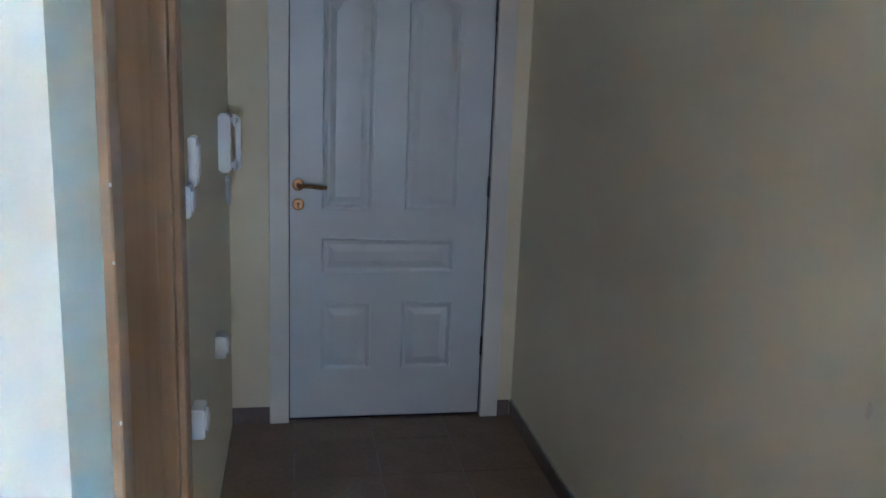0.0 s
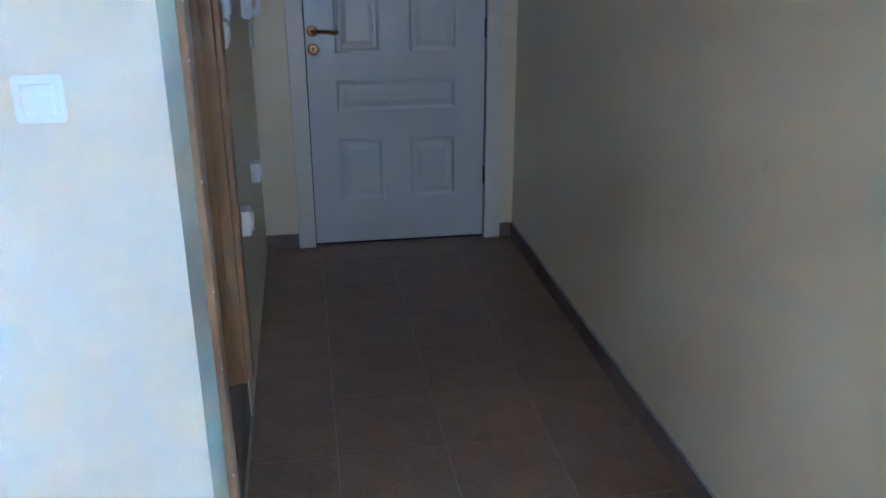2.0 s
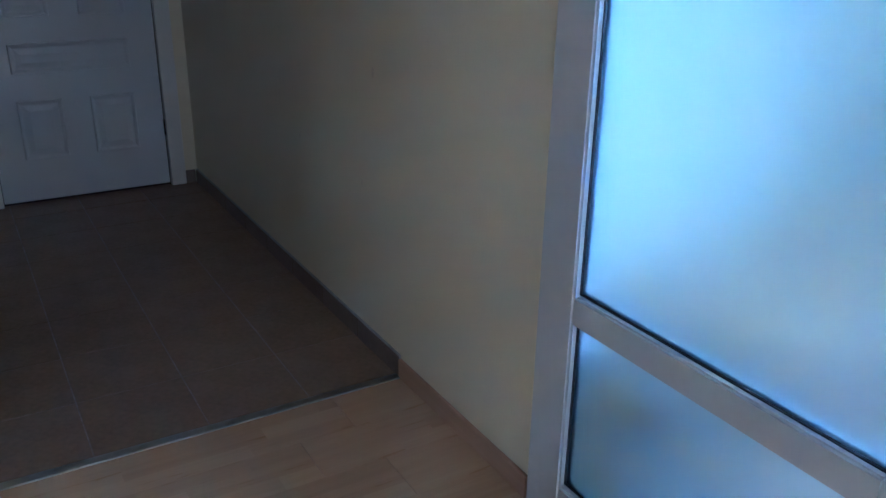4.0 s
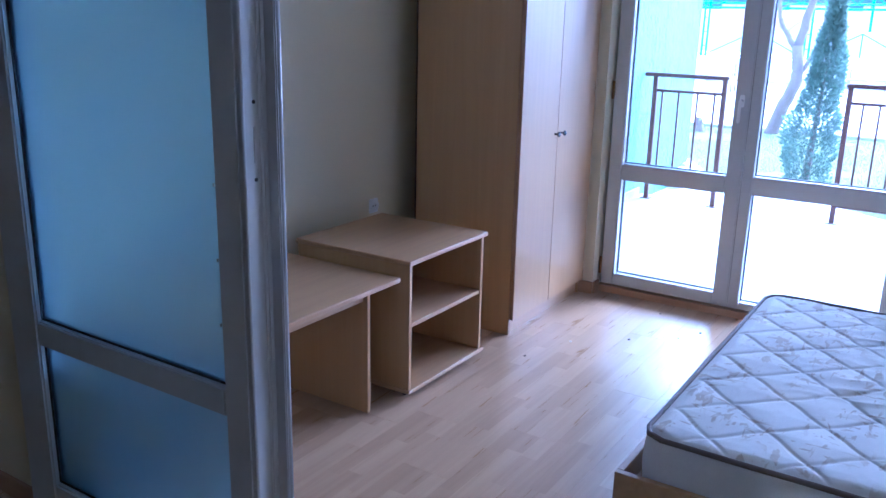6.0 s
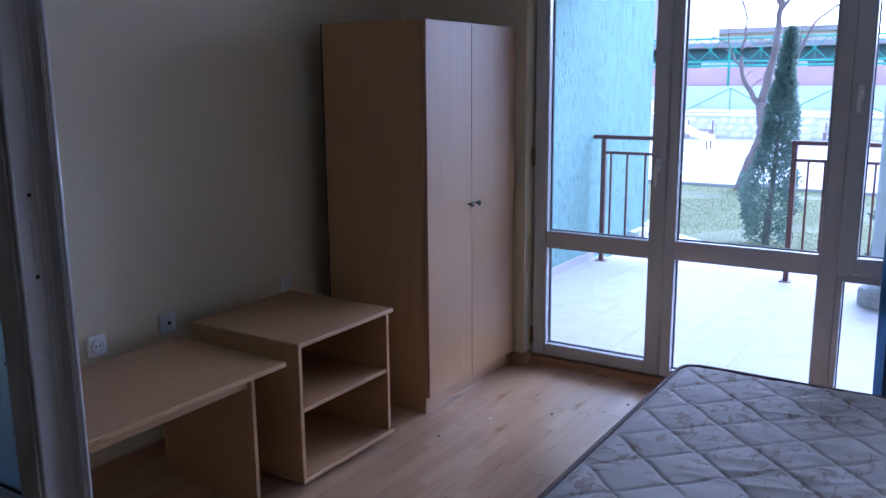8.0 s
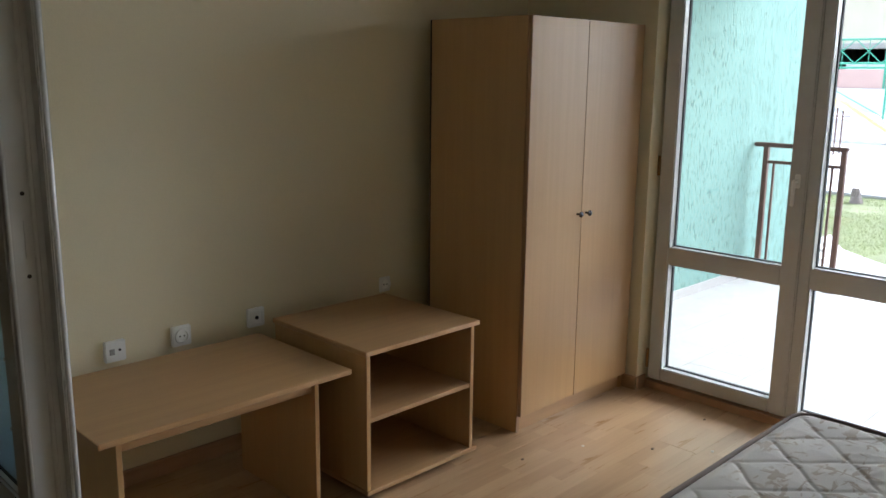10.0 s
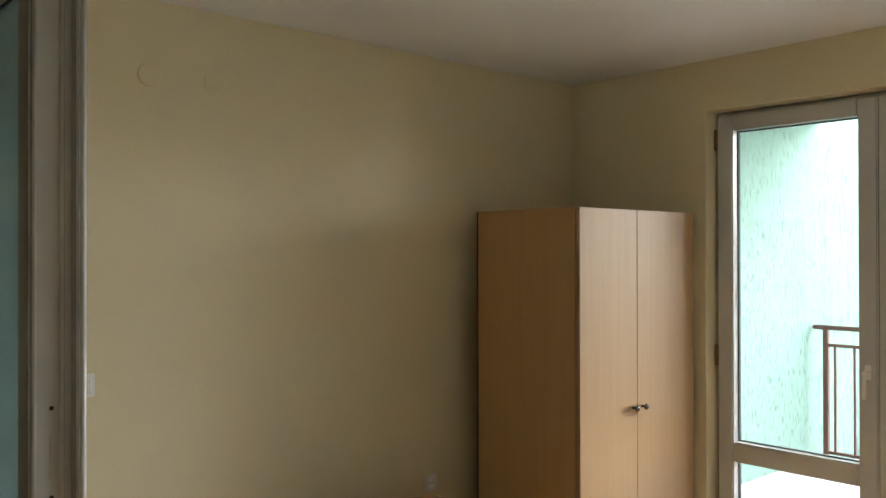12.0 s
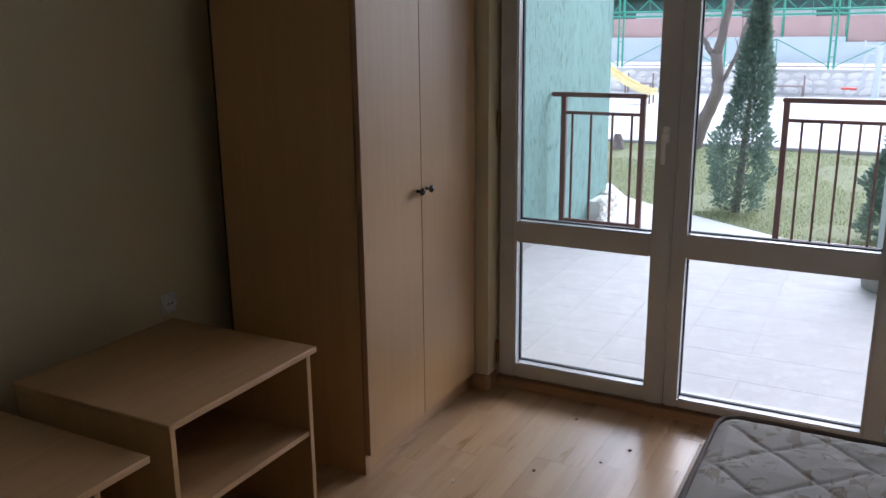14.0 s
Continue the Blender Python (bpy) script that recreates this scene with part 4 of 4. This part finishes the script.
def column():
    e = thing("column", "pale round terrace column with grey base", "column", at=(5.80, -5.52, TZ))
    bm = bmesh.new()
    lathe(bm, [(0.155, 0.13), (0.15, 0.16), (0.15, 2.74), (0.155, 2.77)], sides=36)
    part("shaft", bm, COLUMN, e, smooth=False)
    bm = bmesh.new()
    lathe(bm, [(0.215, 0.0), (0.22, 0.02), (0.22, 0.10), (0.205, 0.125), (0.17, 0.13)], sides=36)
    part("base", bm, CONCRETE, e, "grey concrete drum base")


column()


# ---- trees ----
def limb(bm, pts, r0, r1, sides=9):
    """A tapering, slightly crooked limb along pts."""
    rings = []
    n = len(pts)
    for k, p in enumerate(pts):
        p = Vector(p)
        d = (Vector(pts[min(k + 1, n - 1)]) - Vector(pts[max(k - 1, 0)])).normalized()
        q = d.to_track_quat('Z', 'Y')
        r = r0 + (r1 - r0) * k / (n - 1)
        rings.append([bm.verts.new(p + q @ Vector((r * math.cos(a) * (1 + 0.12 * math.sin(3 * a + k)), r * math.sin(a), 0))) for a in (2 * math.pi * i / sides for i in range(sides))])
    for a, b in zip(rings, rings[1:]):
        for i in range(sides):
            j = (i + 1) % sides
            bm.faces.new((a[i], a[j], b[j], b[i]))
    bm.faces.new(rings[0])
    bm.faces.new(rings[-1])


def smooth_path(pts, rng, steps=5, wob=0.02):
    out = []
    P = [Vector(p) for p in pts]
    P = [P[0] * 2 - P[1]] + P + [P[-1] * 2 - P[-2]]
    for i in range(1, len(P) - 2):
        for s in range(steps):
            u = s / steps
            a, b, c, d = P[i - 1], P[i], P[i + 1], P[i + 2]
            v = 0.5 * (2 * b + (c - a) * u + (2 * a - 5 * b + 4 * c - d) * u * u + (3 * b - a - 3 * c + d) * u ** 3)
            out.append(v + Vector((rng.uniform(-wob, wob), rng.uniform(-wob, wob), 0)))
    out.append(P[-2])
    return out


def bare_tree():
    e = thing("bare_tree", "leafless leaning tree with forked grey trunk on the lawn", "tree", at=(12.75, -2.78, GZ))
    rng = random.Random(11)
    o = Vector((12.75, -2.65, GZ))

    def L(y, z, x=12.5):
        return Vector((x, y, z)) - o
    bm = bmesh.new()
    limb(bm, smooth_path([(0, 0, -0.05), L(-2.80, 0.25, 12.65), L(-2.98, 0.70), L(-2.95, 1.22)], rng, 5, 0.008), 0.105, 0.08, 12)
    part("trunk", bm, BARK, e, smooth=True)
    mains = [
        ([(L(-2.95, 1.18)), L(-3.08, 1.9), L(-3.14, 2.65), L(-3.25, 3.5), L(-3.28, 4.6)], 0.068, 0.016),
        ([(L(-2.95, 1.15)), L(-2.80, 1.35), L(-2.62, 1.75), L(-2.66, 2.45), L(-2.5, 3.0)], 0.05, 0.008),
        ([(L(-2.99, 0.75)), L(-3.2, 1.15), L(-3.35, 1.7), L(-3.62, 2.35), L(-4.1, 2.7), L(-4.6, 2.95)], 0.035, 0.006),
        ([(L(-3.12, 2.5)), L(-3.4, 2.95), L(-3.85, 3.25), L(-4.25, 3.7), L(-4.5, 4.3)], 0.032, 0.006),
        ([(L(-3.16, 2.75)), L(-3.32, 3.2), L(-3.5, 3.65), L(-3.65, 4.6)], 0.03, 0.006),
        ([(L(-3.13, 2.6)), L(-2.98, 3.0), L(-2.97, 3.4), L(-2.85, 3.9)], 0.028, 0.006),
        ([(L(-3.35, 1.7)), L(-3.45, 2.2), L(-3.38, 2.6)], 0.016, 0.004),
        ([(L(-2.66, 1.7)), L(-2.45, 2.0), L(-2.4, 2.5)], 0.02, 0.004),
    ]
    twigs = bmesh.new()
    for pts, r0, r1 in mains:
        bm = bmesh.new()
        path = smooth_path(pts, rng, 5, 0.015)
        limb(bm, path, r0, r1, 8)
        part("limb", bm, BARK, e, smooth=True)
        for k in range(4, len(path), 2):
            a = path[k]
            d = Vector((rng.uniform(-0.5, 0.5), rng.uniform(-1, 1), rng.uniform(0.1, 0.9))).normalized() * rng.uniform(0.25, 0.6)
            limb(twigs, [a, a + d * 0.5 + Vector((0, 0, 0.03)), a + d], 0.008, 0.003, 4)
            b = a + d * 0.6
            for _ in range(2):
                d2 = Vector((rng.uniform(-0.4, 0.4), rng.uniform(-1, 1), rng.uniform(-0.2, 0.8))).normalized() * rng.uniform(0.12, 0.3)
                limb(twigs, [b, b + d2], 0.004, 0.002, 3)
    tagged(part("twigs", twigs, BARK, e), kind="stuff")


bare_tree()


def cypress(label, at, height, width, seed, lean=0.0):
    """A slim evergreen: a short trunk and many small upright sprays round its axis."""
    e = thing("cypress", label, "tree", at=at)
    rng = random.Random(seed)
    bm = bmesh.new()
    rod(bm, (0, 0, -0.05), (0, lean * 0.6, height * 0.6), 0.045, 0.015)
    part("trunk", bm, BARK, e)
    verts, faces = [], []
    n = int(14000 * height * width)
    lumps = [(rng.uniform(0, 1), rng.uniform(0, 6.28), rng.uniform(0.06, 0.2)) for _ in range(90)]
    for _ in range(n):
        u = rng.random() ** 0.85
        a = rng.uniform(0, 2 * math.pi)
        prof = (0.82 + 1.5 * u) if u < 0.12 else 1.0 - 0.9 * ((u - 0.12) / 0.88) ** 1.05
        bulge = sum(s * math.exp(-((u - c) / 0.035) ** 2) * max(0, math.cos(a - t)) for c, t, s in lumps)
        r = width / 2 * prof * (0.74 + bulge) * (0.40 + 0.72 * rng.random() ** 0.55)
        c = Vector((r * math.cos(a), r * math.sin(a) + lean * u, 0.02 + u * (height - 0.04)))
        out = Vector((math.cos(a), math.sin(a), 0))
        d = (out * rng.uniform(0.1, 1.0) + Vector((rng.uniform(-0.6, 0.6), rng.uniform(-0.6, 0.6), rng.uniform(0.2, 1.0)))).normalized()
        side = d.cross(Vector((rng.uniform(-1, 1), rng.uniform(-1, 1), 0.1))).normalized()
        ln, w = rng.uniform(0.02, 0.065), rng.uniform(0.005, 0.012)
        k = len(verts)
        verts += [c, c + d * ln * 0.5 + side * w, c + d * ln, c + d * ln * 0.5 - side * w]
        faces.append((k, k + 1, k + 2, k + 3))
    me = bpy.data.meshes.new("crown")
    me.from_pydata([tuple(v) for v in verts], [], faces)
    me.materials.append(CYPRESS)
    crown = new("crown", me)
    crown.parent = e
    tagged(crown, "dense dark green sprays", kind="stuff")


cypress("slim dark green cypress on the lawn beyond the terrace", (8.28, -4.12, GZ), 2.24, 0.50, 3, -0.12)
cypress("small cypress behind the second railing", (7.5, -5.47, GZ), 1.2, 0.56, 5)


# grass: uneven blades where the lawn is seen nearest
def lawn_grass():
    rng = random.Random(8)
    verts, faces = [], []
    for _ in range(110000):
        x, y = rng.uniform(6.5, 12.9), rng.uniform(-7.5, -0.6)
        edge = 7.82 + (y + 3.84) * 0.66 if y < -2.6 else 9.3
        if x < max(edge, 6.46) + 0.02:
            continue
        if noise.noise((x * 0.9, y * 0.9, 2.0)) < -0.22 and rng.random() < 0.8:
            continue
        h, w, a = rng.uniform(0.010, 0.03), rng.uniform(0.0015, 0.003), rng.uniform(0, 6.28)
        k = len(verts)
        lx, ly = rng.uniform(-0.015, 0.015), rng.uniform(-0.015, 0.015)
        verts += [(x - w * math.cos(a), y - w * math.sin(a), GZ - 0.002), (x + w * math.cos(a), y + w * math.sin(a), GZ - 0.002), (x + lx, y + ly, GZ + h)]
        faces.append((k, k + 1, k + 2))
    me = bpy.data.meshes.new("grass")
    me.from_pydata(verts, [], faces)
    me.materials.append(BLADE)
    tagged(new("grass", me), "short patchy spring grass", "grass", "", "stuff")


lawn_grass()


# ---- stones, walls and fence at the far side ----
def stone_mesh(seed, r):
    rng = random.Random(seed)
    bm = bmesh.new()
    bmesh.ops.create_icosphere(bm, subdivisions=1, radius=r)
    for v in bm.verts:
        v.co *= rng.uniform(0.8, 1.15)
    return mesh_of("stone", bm, STONE)


stones = [stone_mesh(k, 0.5) for k in range(5)]


def rubble(parent, place, size, rng):
    ob = new("stone", stones[rng.randrange(5)])
    ob.parent = parent
    ob.location = place
    ob.rotation_euler = (rng.uniform(-0.25, 0.25), 0, 0)
    ob.scale = size


def far_stone_wall():
    e = tagged(solid("stone_wall", boxes((24.02, 24.3, -14, 10, -0.3, 0.47)), PAVING, "low rubble stone retaining wall behind the court", "wall"))
    rng = random.Random(21)
    for row in range(3):
        y = -6.2 + 0.13 * row
        while y < 3.2:
            w = rng.uniform(0.24, 0.44)
            rubble(e, (24.02, y + w / 2, -0.03 + row * 0.195 + rng.uniform(-0.02, 0.02)), (0.10, w * 1.02, rng.uniform(0.19, 0.23)), rng)
            y += w
    part("coping", boxes((23.97, 24.35, -14, 10, 0.47, 0.53), bev=0.01), PAVING, e)


far_stone_wall()


def near_rubble():
    e = thing("rubble_wall", "end of a low white rubble wall past the green wall", "wall", at=(7.42, -3.08, GZ))
    rng = random.Random(5)
    part("core", boxes((-0.20, 0.18, -0.03, 0.085, -0.05, 0.20)), PAVING, e)
    for k in range(3):
        for i in range(4):
            rubble(e, (-0.18 + i * 0.12 + 0.03 * (k % 2), -0.035, 0.03 + k * 0.085), (0.135, 0.10, 0.095), rng)
        for y in (0.01, 0.06):
            rubble(e, (0.19, y, 0.03 + k * 0.085), (0.09, 0.08, 0.095), rng)


near_rubble()

far_wall = thing("boundary_wall", "grey-blue boundary wall with terracotta upper band", "wall", at=(30.3, 0, 0.48))
tagged(far_wall, kind="structure")
part("lower_wall", boxes((0, 0.3, -3.75, 40, 0, 0.80), (0.001, 0.3, -40, -3.75, 0, 0.63)), BLUE_WALL, far_wall)
part("upper_wall", boxes((0.32, 0.6, -40, 40, 0.0, 1.45)), RED_WALL, far_wall, "terracotta painted band")
for k in range(8):
    bm = bmesh.new()
    rod(bm, (0.31, 5.9 - k * 1.93, 0.62), (0.31, 5.9 - k * 1.93, 2.3), 0.04, sides=6)
    part("fence_post", bm, GREEN_STEEL, far_wall, "green steel post")


def court_fence():
    e = thing("court_fence", "tall green steel ball court fence with lattice beam", "fence", at=(24.16, 0, 0.53))
    posts = (7.3, 4.52, 1.735, -1.09, -3.805, -6.6, -9.4)
    for y in posts:
        bm = bmesh.new()
        for dy in (-0.065, 0.065):
            rod(bm, (0, y + dy, 0), (0, y + dy, 3.2 if y > 1 else 2.2), 0.028, sides=6)
        for k in range(5):
            rod(bm, (0, y - 0.065, 0.3 + k * 0.4), (0, y + 0.065, 0.3 + k * 0.4), 0.012, sides=4)
        part("post", bm, GREEN_STEEL, e)
    for z in (1.38, 1.50, 2.14):
        bm = bmesh.new()
        rod(bm, (0, -12, z), (0, 10, z), 0.028, sides=6)
        part("rail", bm, GREEN_STEEL, e)
    bm = bmesh.new()
    rod(bm, (0.03, -12, 0.05), (0.03, 10, 0.05), 0.012, sides=4)
    part("rail", bm, RAIL, e, "thin dark bottom rail")
    bm = bmesh.new()
    y = -12.0
    while y < 9:
        rod(bm, (0, y, 1.50), (0, y + 0.7, 2.14), 0.014, sides=4)
        rod(bm, (0, y + 0.7, 1.50), (0, y, 2.14), 0.014, sides=4)
        rod(bm, (0.05, y + 0.35, 1.38), (0.05, y + 0.35, 2.14), 0.010, sides=4)
        y += 0.7
    part("lattice", bm, GREEN_STEEL, e)
    for a, b in zip(posts, posts[1:]):
        m = (a + b) / 2
        bm = bmesh.new()
        rod(bm, (0.02, m, 0.1), (0.02, m, 0.75), 0.014, sides=4)
        rod(bm, (0.02, m, 0.75), (0.02, a - 0.1, 0.08), 0.012, sides=4)
        rod(bm, (0.02, m, 0.75), (0.02, b + 0.1, 0.08), 0.012, sides=4)
        part("brace", bm, GREEN_STEEL, e)
    bm = bmesh.new()
    rod(bm, (0, -3.87, 2.1), (0, -3.87, 3.2), 0.022, sides=6)
    part("mast", bm, GREEN_STEEL, e)


court_fence()


def far_shed():
    e = thing("far_pavilion", "long low dark green pavilion behind the court fence", "building", at=(40, 0, 0))
    part("wall", boxes((0, 6, -40, 30, -0.5, 2.9)), DARK_ROOF, e)
    part("roof", boxes((-0.6, 6.6, -40.5, 30.5, 2.9, 3.15), bev=0.02), CONCRETE, e)
    for k in range(22):
        y = -38 + k * 3.0
        part("window", boxes((-0.03, 0.01, y, y + 1.7, 1.5, 2.3)), BLUE_WALL, e)


far_shed()


def far_house(label, at, w, h, storeys, material):
    e = thing("apartment_house", label, "building", at=at)
    part("wall", boxes((0, 9, -w / 2, w / 2, -0.5, h)), material, e)
    part("roof", boxes((-0.5, 9.5, -w / 2 - 0.5, w / 2 + 0.5, h, h + 0.35)), CONCRETE, e)
    for s in range(storeys):
        z = 0.9 + s * h / storeys
        n = int(w // 3)
        for k in range(n):
            y = -w / 2 + (k + 0.5) * w / n
            win = part("window", boxes((-0.06, 0.02, y - 0.6, y + 0.6, z, z + 1.3)), PVC, e)
            part("pane", boxes((-0.07, -0.061, y - 0.52, y + 0.52, z + 0.08, z + 1.22)), DARK_ROOF, win)


far_house("distant pale low house with dark windows", (62, 14, 0), 22, 4.6, 1, FACADE)


def balcony_block():
    e = thing("neighbour_balcony", "terracotta balcony of the neighbouring building", "building", at=(40, 10.2, 0))
    part("wall", boxes((0, 8, -3.1, 9, -0.5, 12)), FACADE, e)
    part("balcony_slab", boxes((-1.2, 0, -3.6, 9, 6.35, 6.6)), SLAB, e)
    part("balcony_front", boxes((-1.2, -1.05, -3.6, 9, 6.6, 9.0)), RED_WALL, e)


balcony_block()


def slide():
    e = thing("playground_slide", "small yellow plastic playground slide", "slide", at=(20, -0.1, GZ + 0.02))
    bm = bmesh.new()
    pts = [(1.75, 1.20), (1.45, 1.13), (1.1, 0.90), (0.72, 0.66), (0.4, 0.47), (0.1, 0.32), (-0.1, 0.26), (-0.26, 0.25)]
    for (y0, z0), (y1, z1) in zip(pts, pts[1:]):
        vs = [bm.verts.new(c) for c in ((-0.22, y0, z0), (0.22, y0, z0), (0.22, y1, z1), (-0.22, y1, z1), (-0.22, y0, z0 - 0.04), (0.22, y0, z0 - 0.04), (0.22, y1, z1 - 0.04), (-0.22, y1, z1 - 0.04))]
        for f in ((0, 1, 2, 3), (7, 6, 5, 4), (0, 3, 7, 4), (1, 5, 6, 2), (0, 4, 5, 1), (3, 2, 6, 7)):
            bm.faces.new([vs[i] for i in f])
        for x in (-0.24, 0.22):
            vs = [bm.verts.new(c) for c in ((x, y0, z0 - 0.04), (x + 0.02, y0, z0 - 0.04), (x + 0.02, y1, z1 - 0.04), (x, y1, z1 - 0.04), (x, y0, z0 + 0.09), (x + 0.02, y0, z0 + 0.09), (x + 0.02, y1, z1 + 0.09), (x, y1, z1 + 0.09))]
            for f in ((0, 1, 2, 3), (7, 6, 5, 4), (0, 3, 7, 4), (1, 5, 6, 2), (0, 4, 5, 1), (3, 2, 6, 7)):
                bm.faces.new([vs[i] for i in f])
    part("chute", bm, YELLOW, e)
    for y, z in ((1.5, 1.12), (-0.18, 0.24)):
        bm = bmesh.new()
        rod(bm, (-0.18, y, 0), (-0.18, y, z - 0.03), 0.02, sides=6)
        part("support", bm, RAIL, e)
        bm = bmesh.new()
        rod(bm, (0.18, y, 0), (0.18, y, z - 0.03), 0.02, sides=6)
        part("support", bm, RAIL, e)
    bm = bmesh.new()
    for k in range(4):
        rod(bm, (-0.2, 1.95 - 0.04 * k, 0.25 + k * 0.24), (0.2, 1.95 - 0.04 * k, 0.25 + k * 0.24), 0.015, sides=6)
    for x in (-0.2, 0.2):
        rod(bm, (x, 2.0, 0), (x, 1.78, 1.4), 0.018, sides=6)
    part("ladder", bm, RAIL, e)


slide()


def bench(at, length):
    e = thing("park_bench", "slim low dark bench before the stone wall", "bench", "court benches", at=at)
    part("seat", boxes((-0.16, 0.16, -length / 2, length / 2, 0.24, 0.27), bev=0.005), BENCH_PAINT, e)
    for y in (-length / 2 + 0.03, length / 2 - 0.03):
        part("leg", boxes((-0.14, -0.10, y - 0.02, y + 0.02, 0, 0.24), bev=0.002), BENCH_PAINT, e)
        part("back_post", boxes((0.12, 0.15, y - 0.02, y + 0.02, 0, 0.24), (0.16, 0.19, y - 0.02, y + 0.02, 0.0, 0.52), bev=0.002), BENCH_PAINT, e)


bench((23.4, -2.82, GZ + 0.02), 0.95)
bench((23.4, 0.95, GZ + 0.02), 0.75)


def exercise_machine():
    e = thing("exercise_machine", "grey steel outdoor exercise machine with red seat", "exercise machine", at=(23.1, -4.92, GZ + 0.02))
    bm = bmesh.new()
    lathe(bm, [(0.16, 0.0), (0.16, 0.02), (0.085, 0.03), (0.085, 1.22), (0.06, 1.27)], sides=18)
    part("post", bm, COLUMN, e, smooth=False)
    bm = bmesh.new()
    path = [(0, 0.0, 1.05), (0, 0.22, 1.08), (0, 0.30, 1.0), (0, 0.32, 0.4), (0, 0.40, 0.22), (0, 0.55, 0.2)]
    for p, q in zip(path, path[1:]):
        rod(bm, p, q, 0.026, sides=8)
    part("swing_arm", bm, COLUMN, e)
    part("seat", boxes((-0.18, 0.18, 0.40, 0.76, 0.215, 0.265), bev=0.015, seg=2), RED_PLASTIC, e, "red plastic seat")
    bm = bmesh.new()
    rod(bm, (0, 0.34, 1.24), (0, -0.5, 1.24), 0.028, sides=8)
    rod(bm, (0, 0.34, 1.24), (0, 0.34, 1.40), 0.022, sides=8)
    part("handlebar", bm, COLUMN, e)


exercise_machine()


def tree_stump():
    rng = random.Random(9)
    bm = bmesh.new()
    lathe(bm, [(0.10, -0.03), (0.085, 0.03), (0.065, 0.10), (0.06, 0.17), (0.045, 0.22)], sides=12)
    for v in bm.verts:
        v.co.x += rng.uniform(-0.012, 0.012)
        v.co.y += rng.uniform(-0.012, 0.012) + 0.15 * max(0, v.co.z)
    ob = tagged(new("tree_stump", mesh_of("tree_stump", bm, BARK)), "small dark weathered stump at the lawn edge", "stump")
    ob.location = (12.2, -1.82, GZ)


tree_stump()

# ---- litter on the floor ----
rng = random.Random(31)
for k, (x, y) in enumerate(((2.72, -4.55), (2.86, -4.62), (2.55, -4.35), (2.35, -4.12), (3.02, -4.35), (2.05, -4.02))):
    bm = bmesh.new()
    bmesh.ops.create_icosphere(bm, subdivisions=1, radius=0.009)
    for v in bm.verts:
        v.co = Vector((v.co.x * rng.uniform(0.7, 1.5), v.co.y * rng.uniform(0.5, 1.0), max(v.co.z, -0.004) * 0.45))
    ob = new("debris", mesh_of("debris", bm, GROUT if k % 3 else CASING_PAINT))
    ob.location = (x, y, 0.002)
    tagged(ob, "small crumb of dirt on the laminate floor", "debris", "crumbs on the floor")

# ---- floor pieces ----
xs = [HL, -1.008, -0.666, -0.331, 0.0]
ys = [YT + 0.012, -2.208, -1.876, -1.546, -1.216, -0.886, -0.553, -0.22, 0.03]
cache = {}
part("tile_grout", boxes((HL, 0.0, YT + 0.012, 0.03, -0.0125, -0.0015)), GROUT_TILE, floor)
for x0, x1 in zip(xs, xs[1:]):
    for y0, y1 in zip(ys, ys[1:]):
        w, d = round(x1 - x0 - 0.004, 3), round(y1 - y0 - 0.004, 3)
        if (w, d) not in cache:
            cache[w, d] = mesh_of("tile", boxes((-w / 2, w / 2, -d / 2, d / 2, -0.010, 0.0), bev=0.0012), TILE)
        ob = new("tile", cache[w, d])
        ob.parent = floor
        ob.location = ((x0 + x1) / 2, (y0 + y1) / 2, 0.0)

planks = []
for k in range(8):
    r = random.Random(100 + k)
    bm = bmesh.new()
    for s in range(3):
        cuts = [0.0]
        while cuts[-1] < 1.28:
            cuts.append(min(1.28, cuts[-1] + r.uniform(0.22, 0.5)))
        y = -0.0965 + s * 0.0643
        for a, b in zip(cuts, cuts[1:]):
            box(bm, a - 0.64, b - 0.64, y, y + 0.0643, -0.010, 0.0)
    planks.append(mesh_of("plank", bm, LAMINATE))
r = random.Random(77)
for row in range(30):
    y = YT - 0.012 - 0.0965 - row * 0.1935
    x = -7.0 - r.uniform(0, 1.2)
    while x < 3.28:
        c = x + 0.64
        if (y > -2.95 and (c > 0.7 or x > 0.0)) or c + 0.64 > 3.36:
            if y > -2.95:
                break
            # the last plank of a row is cut to the wall
            bm = bmesh.new()
            for s in range(3):
                yy = -0.0965 + s * 0.0643
                m = x + (3.3 - x) * r.uniform(0.35, 0.65)
                box(bm, 0, m - x, yy, yy + 0.0643, -0.010, 0.0)
                box(bm, m - x, 3.3 - x, yy, yy + 0.0643, -0.010, 0.0)
            ob = new("plank", mesh_of("plank", bm, LAMINATE))
            ob.parent = floor
            ob.location = (x, y, 0.0)
            break
        ob = new("plank", planks[r.randrange(8)])
        ob.parent = floor
        ob.location = (c, y, 0.0)
        x += 1.2815

TS = 0.35
mesh = mesh_of("tile", boxes((-TS / 2 + 0.0007, TS / 2 - 0.0007, -TS / 2 + 0.0007, TS / 2 - 0.0007, -0.008, 0.0), bev=0.0004), STONE_TILE)
for i in range(-1, 9):
    for k in range(30):
        x, y = 3.50 + (i + 0.5) * TS, -2.76 - (k + 0.5) * TS
        if x > 6.45 or x < 3.3:
            continue
        ob = new("tile", mesh)
        ob.parent = terrace
        ob.location = (x, y, TZ)
